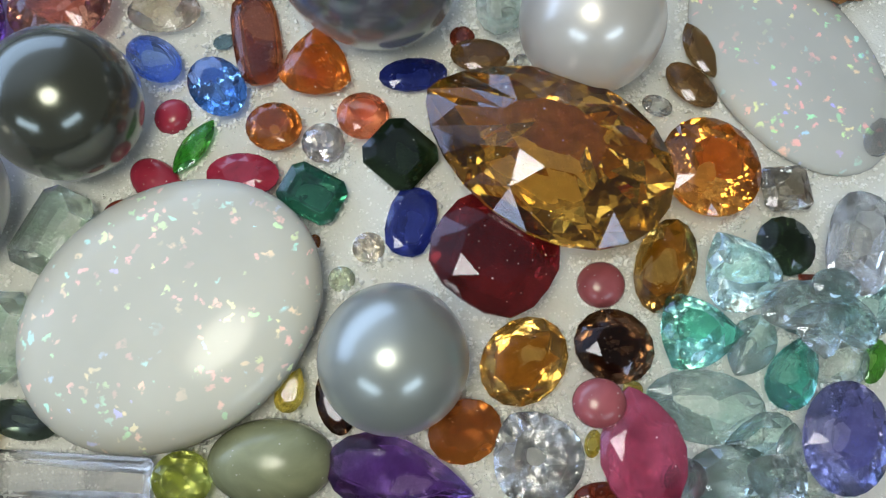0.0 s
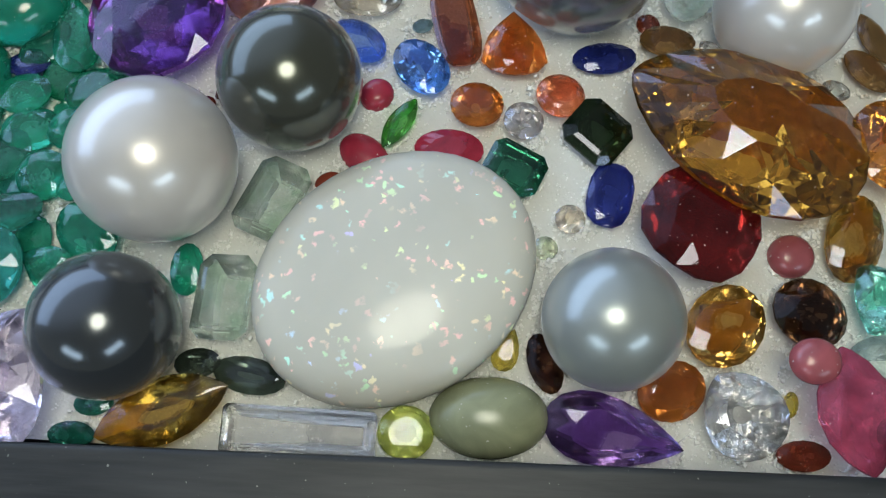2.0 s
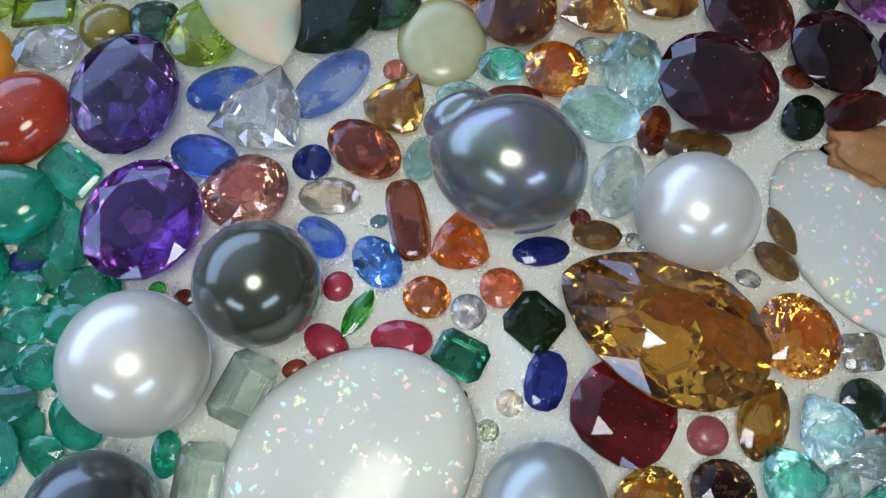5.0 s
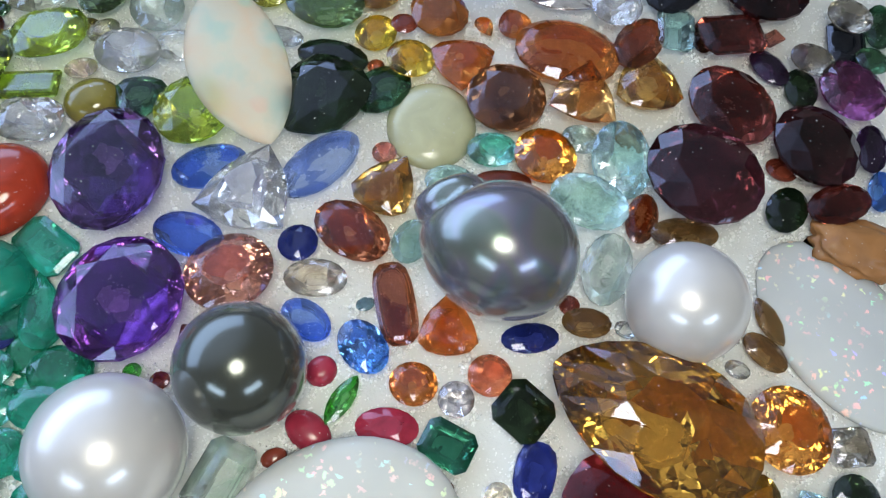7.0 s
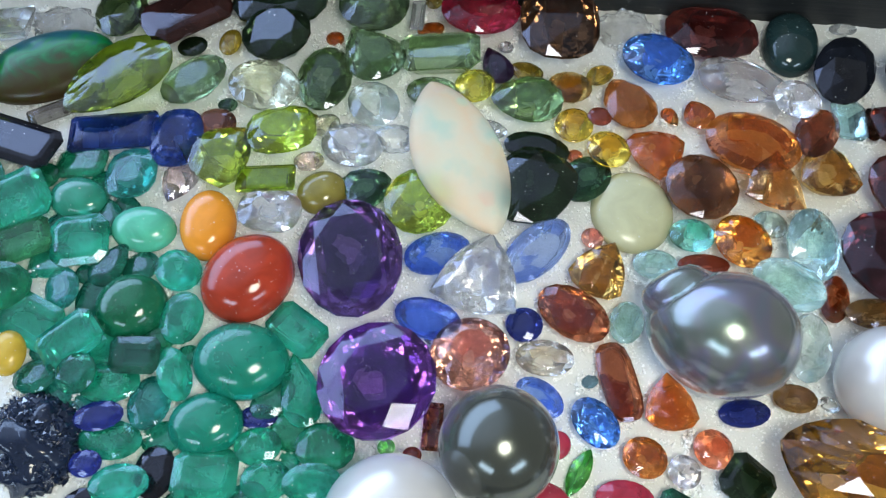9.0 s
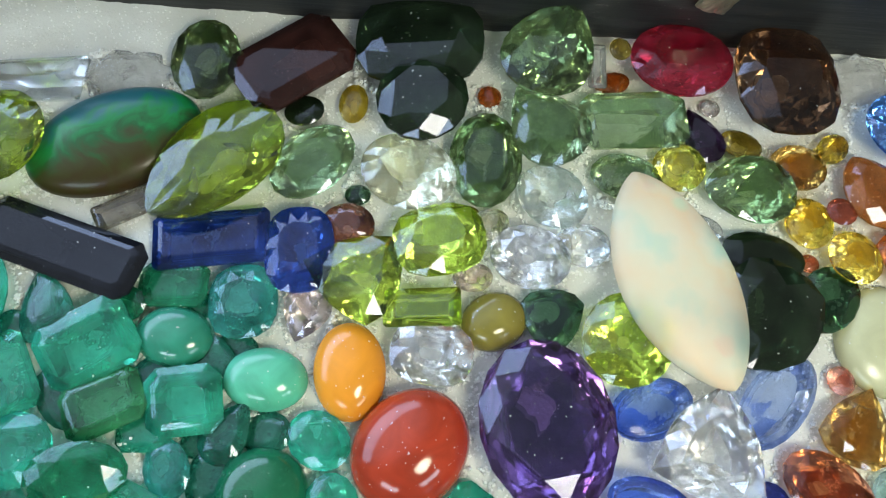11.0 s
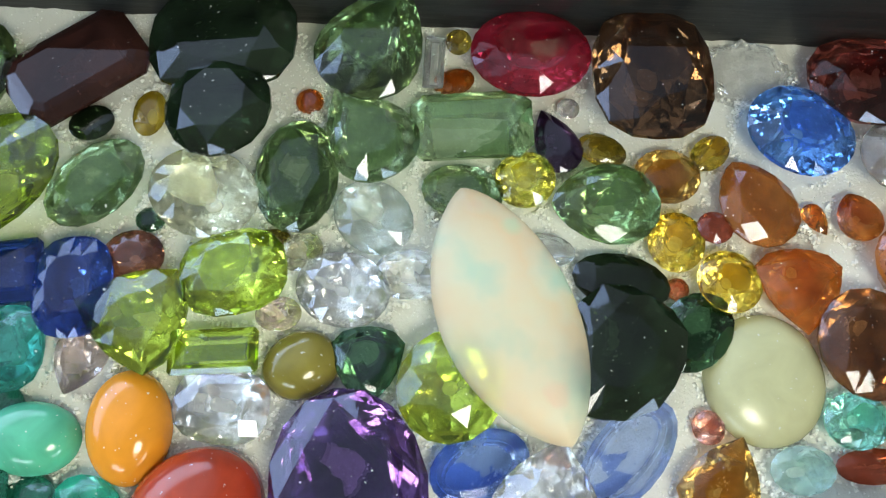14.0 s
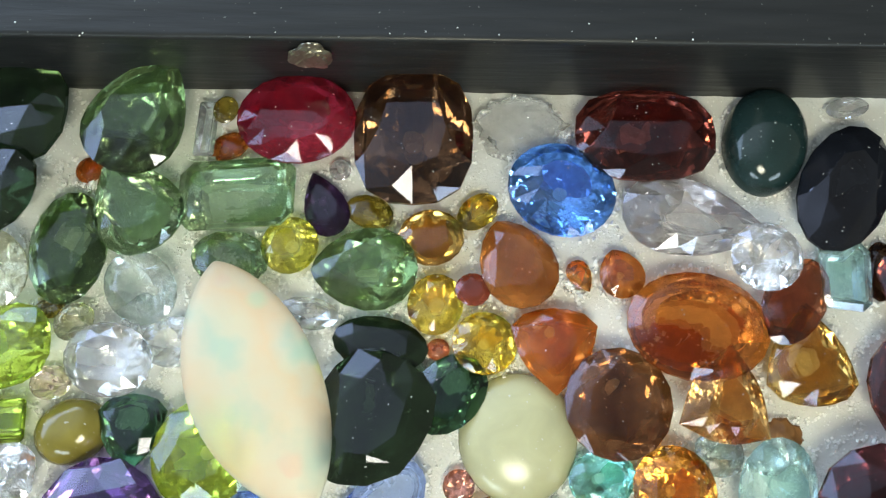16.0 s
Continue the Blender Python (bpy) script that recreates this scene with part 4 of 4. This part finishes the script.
stone("cushion", "clear", -53.6, 50.3, 7.8, 6.1, 353)
stone("round", "tsav", -37.1, 23.0, 2.0, 1.9, 5)
stone("round", "amethystbright", -38.6, 29.6, 13.4, 13.6, 4)
stone("oval", "amethyst", -43.0, 44.2, 15.9, 12.4, 283)
stone("oval", "kyan", -32.8, 46.2, 8.4, 5.7, 23)
stone("oval", "kyan", -33.4, 37.5, 8.1, 4.9, 343, 1.3)
stone("trillion", "clearpink", -27.9, 42.0, 10.2, 9.1, 77)
stone("oval", "kyanpale", -20.8, 47.4, 11.1, 5.8, 50)
stone("round", "sapphire", -22.1, 38.0, 4.4, 4.4, 4)
stone("oval", "hess", -16.4, 39.6, 9.3, 6.3, 326)
stone("trillion", "goldbrown", -13.4, 44.6, 7.7, 6.4, 64)
stone("round", "coralred", -13.8, 49.9, 2.8, 2.9, 4)
stone("oval", "mint", -10.0, 39.1, 5.6, 4.1, 74)
stone("oval", "redbrown", -0.2, 47.2, 6.6, 3.0, 4)
stone("roundcab", "cream", -8.7, 54.0, 10.4, 11.3, 4)
stone("oval", "aquateal", -1.6, 50.8, 5.9, 4.8, 15)
stone("oval", "mint", -6.3, 46.7, 5.5, 4.0, 4)
stone("oval", "aqualight", 8.5, 53.1, 4.4, 4.1, 4)
stone("round", "orangefire", 4.3, 50.0, 7.1, 7.5, 4)
stone("rough", "brownrough", 14.5, 54.5, 3.5, 3.1, 320)
stone("oval", "aqua", 12.9, 50.0, 9.3, 7.4, 92)
stone("oval", "mint", 9.1, 44.4, 9.0, 6.8, 342, 1.2)
stone("oval", "mintlight", 11.3, 37.3, 9.1, 5.4, 75)
stone("oval", "hess", 15.4, 43.8, 6.5, 3.7, 75)
stone("oval", "bronze", 20.0, 42.1, 7.7, 4.0, 4)
stone("oval", "redbrown", 31.9, 51.3, 3.8, 3.1, 341)
stone("oval", "garnetdark", 21.4, 47.9, 13.2, 12.5, 318, 1.2)
stone("oval", "garnet", 25.9, 58.2, 11.2, 9.9, 305)
stone("oval", "garnetblack", 35.2, 53.5, 10.4, 10.8, 353)
stone("oval", "blackgreen", 31.8, 46.0, 6.4, 4.6, 59)
stone("oval", "garnet", 37.2, 46.5, 8.3, 4.8, 24, 1.2)
stone("round", "rhodo", 40.5, 61.5, 7.8, 8.8, 5)
stone("oval", "blackgreen", 35.2, 62.3, 6.3, 4.3, 76)
stone("oval", "darkpurple", 31.5, 64.9, 5.9, 4.1, 303)
stone("oval", "smoky", 36.2, 65.4, 5.7, 4.9, 5, 1.2)
stone("emerald", "black", 41.5, 69.2, 6.5, 4.8, 83)
stone("oval", "bright", 43.1, 49.3, 5.5, 3.1, 73)
stone("oval", "darkpurple", 42.8, 54.8, 7.3, 3.9, 74)
stone("trillion", "goldbrown", 16.5, 60.3, 8.6, 7.3, 91)
stone("trillion", "orangeclear", 8.5, 56.9, 8.0, 7.0, 82, 1.3)
stone("oval", "brownround", -0.3, 57.1, 9.7, 9.3, 79)
stone("oval", "hess", 15.4, 66.2, 8.6, 5.4, 58, 1.0)
stone("oval", "orangewindow", 6.7, 63.8, 12.6, 9.7, 356)
stone("trillion", "orange", -5.6, 62.6, 7.4, 7.0, 271)
stone("drop", "amberbrown", -8.9, 69.3, 8.6, 7.0, 115)
stone("pear", "orangefire", -3.0, 68.4, 3.2, 2.2, 299)
stone("drop", "amber", 0.5, 68.6, 4.6, 4.1, 109)
stone("round", "redbrown", -12.8, 66.8, 3.2, 3.0, 1, 1.5)
stone("oval", "yellowgold", -16.1, 65.5, 5.6, 5.0, 81)
stone("round", "yellowgold", -11.7, 62.1, 5.8, 5.6, 1)
stone("round", "coral", -15.8, 61.6, 2.1, 2.0, 1)
stone("oval", "goldbrown", -16.6, 71.6, 6.0, 5.4, 1)
stone("oval", "yellowgold", -12.4, 74.2, 4.4, 3.0, 42)
stone("oval", "olivegold", -22.3, 74.0, 4.6, 3.2, 340)
stone("pear", "darkpurple", -26.5, 74.7, 6.5, 4.1, 112)
stone("round", "palepink", -25.2, 78.1, 2.1, 2.1, 1)
stone("pear", "green", -42.8, 82.2, 12.2, 9.4, 68, 1.0)
stone("pear", "greenlight", -43.3, 74.0, 9.8, 8.0, 126, 0.8)
stone("emerald", "greenlight", -34.2, 75.1, 10.8, 6.7, 3, 0.0, 12.0)
stone("cushion", "blackgreen", -56.3, 82.2, 13.2, 11.1, 2)
stone("oval", "blackgreen", -55.8, 75.1, 9.2, 9.6, 2, 1.8)
stone("oval", "blackgreen", -67.6, 74.5, 4.1, 3.4, 13)
stone("emerald", "browntable", -69.1, 79.2, 12.2, 7.9, 38)
stone("round", "orange", -48.7, 77.7, 2.5, 2.6, 2)
stone("oval", "yelolive", -62.7, 75.7, 4.5, 3.0, 88)
stone("oval", "rubyred", -29.0, 82.1, 10.9, 8.8, 1)
stone("oval", "orange", -35.7, 80.2, 3.9, 2.7, 22)
stone("baguette", "clear", -37.6, 81.5, 5.5, 1.9, 89, 1.5)
stone("oval", "olivegold", -35.5, 82.8, 2.7, 2.3, 84, 2.7)
stone("cushion", "darkbrown", -18.3, 80.3, 13.0, 10.7, 91)
stone("rough", "clear", -8.4, 82.6, 8.0, 6.0, 358)
stone("oval", "bright", -5.0, 75.8, 9.8, 8.8, 340)
stone("cushion", "garnet", 2.7, 81.2, 12.8, 9.0, 1)
stone("cab", "blackteal", 14.2, 81.3, 10.4, 7.7, 82)
stone("oval", "clear", 22.3, 84.9, 4.3, 2.2, 11)
stone("oval", "black", 20.6, 76.6, 13.2, 8.1, 62)
stone("pear", "palepink", 7.0, 73.4, 13.4, 7.4, 350)
stone("round", "lavclear", 12.3, 69.7, 6.2, 6.1, 1, 2.6)
stone("emerald", "aqua", 20.0, 68.6, 6.3, 4.6, 85, 1.2)
stone("oval", "darkbrown", 24.0, 69.3, 5.8, 3.0, 80)
stone("oval", "garnetblack", 31.1, 75.6, 11.6, 11.2, 6)
stone("emerald", "garnet", 26.6, 68.0, 8.0, 5.8, 12, 1.5)
stone("baguette", "coralred", 31.8, 68.4, 2.9, 1.9, 36, 2.0)
stone("oval", "greenlight", -34.7, 69.4, 7.3, 5.2, 352)
stone("oval", "peridot", -35.3, 52.4, 9.4, 8.8, 62)
stone("oval", "clearblue", -27.5, 64.6, 3.0, 5.6, 83)
stone("shield", "blackgreen", -21.6, 55.4, 11.8, 10.0, 240)
stone("oval", "blackgreen", -20.9, 61.9, 8.6, 5.0, 351)
stone("oval", "darkgreen", -14.8, 57.7, 8.0, 5.9, 48)
stone("oval", "clearblue", -39.2, 61.8, 5.7, 4.6, 2)
stone("marquise", "opalm", -30.5, 58.2, 22.5, 11.2, 114, 4.2)
stone("drop", "green", -22.4, 68.4, 9.5, 7.7, 182)
stone("oval", "olivegold", -50.9, 64.7, 3.1, 1.9, 2)
stone("oval", "green", -49.1, 70.0, 10.5, 7.4, 90)
stone("round", "yellowgreen", -29.3, 70.6, 5.4, 5.3, 1)
stone("oval", "aquaclear", -42.3, 66.5, 7.5, 6.2, 321)
stone("oval", "yellowpale", -48.4, 63.5, 4.0, 3.4, 23)
stone("oval", "lavclear", -44.5, 60.1, 8.0, 6.5, 347)
stone("oval", "pinkbrown", -49.9, 58.1, 4.0, 3.1, 2)
stone("round", "darkgreen", -61.6, 66.0, 2.6, 2.3, 2)
stone("oval", "clearyellow", -56.7, 67.9, 9.7, 7.9, 337)
stone("oval", "greenlight", -66.2, 68.7, 9.5, 6.9, 46)
stone("oval", "brownpink", -62.3, 62.4, 5.3, 4.7, 2)
stone("cushion", "peridot", -53.4, 61.0, 8.9, 7.4, 12, 0.8)
stone("trillion", "peridot", -60.2, 57.0, 9.0, 8.2, 168)
stone("baguette", "peridot", -54.7, 54.6, 7.4, 3.7, 4, 1.3)
stone("cab", "olivegoldcab", -47.7, 53.9, 6.6, 5.7, 24)
stone("trillion", "darkgreen", -42.2, 54.8, 6.6, 5.7, 271)
stone("baguette", "royal", -75.1, 60.3, 11.2, 5.5, 8)
stone("cushion", "royal", -66.6, 59.5, 8.6, 6.7, 95)
stone("pear", "pinkbrown", -65.6, 53.5, 5.6, 4.6, 255)
stone("oval", "peridot", -98.2, 62.6, 5.1, 3.8, 91)
stone("oval", "orange", -99.2, 58.9, 3.2, 1.7, 95)
stone("oval", "peridotdark", -96.0, 68.9, 9.9, 8.4, 81)
stone("cab", "ammolite", -85.9, 70.0, 17.6, 10.7, 25)
stone("emerald", "black", -89.0, 58.6, 17.0, 5.9, 342)
stone("baguette", "smoky", -84.0, 63.1, 6.1, 2.8, 29)
stone("drop", "peridotdark", -75.4, 67.4, 15.6, 9.8, 228)
stone("rough", "clear", -85.9, 77.5, 8.8, 5.1, 6)
stone("baguette", "clearblue", -94.3, 75.1, 11.5, 5.2, 2, 0.6, 15.0)
stone("oval", "mossgreen", -77.8, 79.0, 9.3, 7.3, 99)
stone("emerald", "emeralddeep", -78.2, 55.7, 6.8, 4.4, 1)
stone("cushion", "emeraldblue", -71.4, 54.3, 7.2, 6.6, 96)
stone("cab", "emeraldcablight", -77.5, 50.8, 7.3, 5.8, 354)
stone("cab", "mintcab", -68.8, 47.3, 7.9, 6.0, 359)
stone("oval", "emeraldlight", -95.4, 53.8, 8.9, 5.2, 104)
stone("oval", "emerald", -94.2, 38.3, 5.6, 4.1, 90)
stone("pear", "emeralddark", -89.4, 52.9, 7.5, 5.4, 109)
stone("emerald", "emerald", -91.8, 46.5, 7.8, 4.9, 299)
stone("oval", "emerald", -97.9, 46.4, 7.0, 5.1, 91)
stone("emerald", "emeralddark", -96.7, 39.5, 6.1, 5.6, 47, 1.4)
stone("oval", "emeralddeep", -100.1, 53.0, 5.6, 5.0, 4)
stone("oval", "emeraldlight", -89.4, 39.9, 7.1, 6.7, 3)
stone("oval", "emeralddeep", -83.7, 38.0, 8.8, 6.0, 13, 1.3)
stone("oval", "emeraldblack", -87.1, 44.5, 6.3, 3.4, 307)
stone("emerald", "emeraldolive", -82.9, 44.4, 7.5, 5.5, 27)
stone("emerald", "emerald", -84.9, 49.5, 9.0, 6.8, 31)
stone("emerald", "emerald", -75.7, 44.9, 7.0, 6.3, 9)
stone("pear", "emeralddark", -71.6, 42.4, 6.4, 4.5, 60)
stone("oval", "emeraldlight", -63.4, 42.0, 6.2, 5.1, 329)
stone("oval", "emeraldblue", -76.6, 38.9, 5.7, 4.4, 297)
stone("baguette", "hess", -32.1, 25.6, 5.5, 2.2, 88)
stone("round", "redbrown", -34.2, 22.3, 2.2, 1.9, 5)
stone("oval", "smoky", 41.1, 71.6, 5.6, 5.3, 353, 1.8)
stone("oval", "darkgreen", 46.2, 72.4, 7.4, 4.0, 74)
stone("oval", "darkgreen", 43.6, 66.0, 4.2, 4.0, 5, 1.3)
# small stones wedged between and under the larger ones
stone("oval", "emeralddark", -61.45, 2.94, 7.62, 5.7, 163, -0.68)
stone("emerald", "emeraldblue", -94.57, 43.54, 6.74, 4.91, 5, -0.59)
stone("oval", "emeralddark", -68.26, 42.47, 5.0, 4.06, 0, -0.49)
stone("cushion", "emeralddark", -58.95, 14.75, 5.89, 4.51, 47, -0.54)
stone("emerald", "emerald", -79.1, 42.4, 5.28, 4.33, 2, -0.52)
stone("emerald", "emeralddark", -54.86, 2.52, 4.43, 3.98, 114, -0.48)
stone("oval", "emeralddark", -89.47, 35.62, 4.66, 3.8, 132, -0.46)
stone("oval", "emeraldblue", -79.24, 47.1, 4.51, 3.6, 45, -0.43)
stone("oval", "emeralddark", -51.91, 15.72, 6.23, 4.51, 39, -0.54)
stone("cushion", "emerald", -100.43, 49.55, 5.33, 4.04, 16, -0.48)
stone("cushion", "emeralddeep", -47.94, 23.99, 4.62, 4.23, 160, -0.51)
stone("oval", "emeralddark", -50.25, 27.46, 5.83, 4.04, 47, -0.49)
stone("oval", "emerald", -61.89, 22.45, 5.08, 3.9, 176, -0.47)
stone("cushion", "emeralddark", -73.81, 48.57, 5.57, 4.27, 131, -0.51)
stone("oval", "emeralddark", -72.83, 38.5, 6.0, 4.25, 70, -0.51)
stone("cushion", "emerald", -69.92, 31.66, 5.25, 4.41, 131, -0.53)
stone("oval", "emerald", -47.92, 8.19, 4.63, 3.64, 93, -0.44)
stone("oval", "emeralddark", -55.58, 15.25, 3.92, 2.94, 41, -0.35)
stone("emerald", "emeralddark", -92.76, 35.35, 3.35, 3.16, 63, -0.38)
stone("cushion", "emeraldblue", -71.57, 24.91, 3.65, 3.13, 90, -0.38)
stone("oval", "emeralddark", -92.11, 50.99, 3.95, 3.1, 139, -0.37)
stone("oval", "emeralddeep", -82.76, 53.61, 4.75, 3.61, 8, -0.43)
stone("oval", "emeralddeep", -64.36, 33.6, 3.86, 3.64, 42, -0.44)
stone("emerald", "emeraldblue", -44.77, 15.67, 3.42, 2.92, 148, -0.35)
stone("cushion", "emeralddark", -71.53, 50.15, 4.27, 3.07, 138, -0.37)
stone("oval", "emeraldblue", -74.38, 26.78, 3.8, 3.28, 98, -0.39)
stone("cushion", "emeraldblue", -50.76, 12.87, 4.1, 3.16, 23, -0.38)
stone("oval", "emeralddark", -95.17, 47.74, 2.95, 2.28, 64, -0.27)
stone("cushion", "emeralddark", -74.48, 41.09, 2.87, 2.39, 168, -0.29)
stone("cushion", "emeralddeep", -97.35, 50.36, 3.36, 2.41, 36, -0.29)
stone("oval", "emerald", -60.28, 32.12, 3.43, 2.4, 170, -0.29)
stone("oval", "emerald", -47.63, 20.64, 3.2, 2.3, 118, -0.28)
stone("oval", "emeraldblue", -77.5, 31.35, 2.78, 2.11, 10, -0.25)
stone("oval", "emerald", -75.39, 53.87, 3.23, 2.42, 22, -0.29)
stone("oval", "emeralddark", -54.65, 7.57, 2.6, 2.37, 77, -0.28)
stone("pear", "aqua", 42.91, 10.38, 5.91, 4.19, 44, -0.5)
stone("oval", "aqualight", 34.77, -6.25, 4.94, 4.52, 120, -0.54)
stone("oval", "aquaclear", 39.27, 5.45, 5.33, 4.89, 6, -0.59)

# clear pieces heaped over the pale green cluster
stone("drop", "aquaclear", 34.6, 9.4, 5.0, 4.0, 200, 2.4)
stone("trillion", "aquaclear", 36.6, 7.6, 4.6, 4.2, 40, 2.8)
stone("drop", "aquaclear", 33.0, -4.0, 5.0, 4.0, 160, 2.6)

chip = mesh_object("ore_chip", rough_stone(3.4 * MM, 1.0 * MM, 2.6 * MM, 4.0, 1.8), PYRITE)
chip.matrix_world = pose(-0.0272, Y1 - 0.0005, 0.0085, 0, 15, 0)
tagged(chip, "small glittering grey ore chip stuck to tray wall", "gemstone", "loose gemstones")

# ---- loose grains of the sand ----
rnd = random.Random(11)
verts, faces = [], []


def grain(gx, gy, gz, s, loose=True):
    if loose and not (X0 < gx < X1 and Y0 + 0.0003 < gy < Y1 - 0.0003):
        return
    m = pose(gx, gy, gz, rnd.uniform(0, 90), rnd.uniform(0, 90), rnd.uniform(0, 90))
    k = len(verts)
    sx, sy = s * rnd.uniform(0.8, 1.5), s * rnd.uniform(0.7, 1.1)
    verts.extend(m @ Vector((i * sx, j * sy, q * s * 0.8)) for i in (-1, 1) for j in (-1, 1) for q in (-1, 1))
    faces.extend(tuple(k + i for i in f) for f in ((0, 1, 3, 2), (4, 6, 7, 5), (0, 4, 5, 1), (2, 3, 7, 6), (0, 2, 6, 4), (1, 5, 7, 3)))


for _ in range(40000):
    gx, gy, s = rnd.uniform(X0, X1), rnd.uniform(Y0, Y1), rnd.uniform(0.00004, 0.00009)
    grain(gx, gy, sand_height(gx, gy) + s * 0.3, s)
# sand heaped against the edges of the stones
for x, y, l, w, a in FOOTPRINTS:
    for _ in range(int(9 * (l + w))):
        if rnd.random() < 0.35:
            th0 = rnd.uniform(0, 2 * math.pi)
        th = th0 + rnd.gauss(0, 0.22) if _ else rnd.uniform(0, 2 * math.pi)
        th0 = th
        k = 1 + rnd.uniform(-0.05, 0.11)
        px, py = k * l / 2 * math.cos(th), k * w / 2 * math.sin(th)
        s = rnd.uniform(0.00006, 0.00016)
        grain((x + px * math.cos(a) - py * math.sin(a)) * MM, (y + px * math.sin(a) + py * math.cos(a)) * MM, rnd.uniform(0.0, 0.0006) * rnd.random(), s)
# fluffy clumps that cling to the sides of some stones
for x, y, l, w, a in rnd.sample(FOOTPRINTS, 90):
    th = rnd.uniform(0, 2 * math.pi)
    for _ in range(rnd.randint(50, 130)):
        along, k = th + rnd.gauss(0, 1.3) / max(l, w), 1.02 + abs(rnd.gauss(0, 0.9)) / max(l, w)
        px, py = k * l / 2 * math.cos(along), k * w / 2 * math.sin(along)
        grain((x + px * math.cos(a) - py * math.sin(a)) * MM, (y + px * math.sin(a) + py * math.cos(a)) * MM,
              abs(rnd.gauss(0, 0.0005)), rnd.uniform(0.00007, 0.00017))
# a few that lie on the back rim
for _ in range(36):
    s = rnd.uniform(0.00003, 0.00006)
    grain(rnd.uniform(X0, X1), Y1 + abs(rnd.gauss(0.0004, 0.0006)), TOP + s * 0.5, s, False)
data = bpy.data.meshes.new("sand_grains")
data.from_pydata(verts, [], faces)
data.materials.append(GRAIN)
tagged(new("sand_grains", data), "loose white crystalline grains of sand", "sand", kind="stuff")
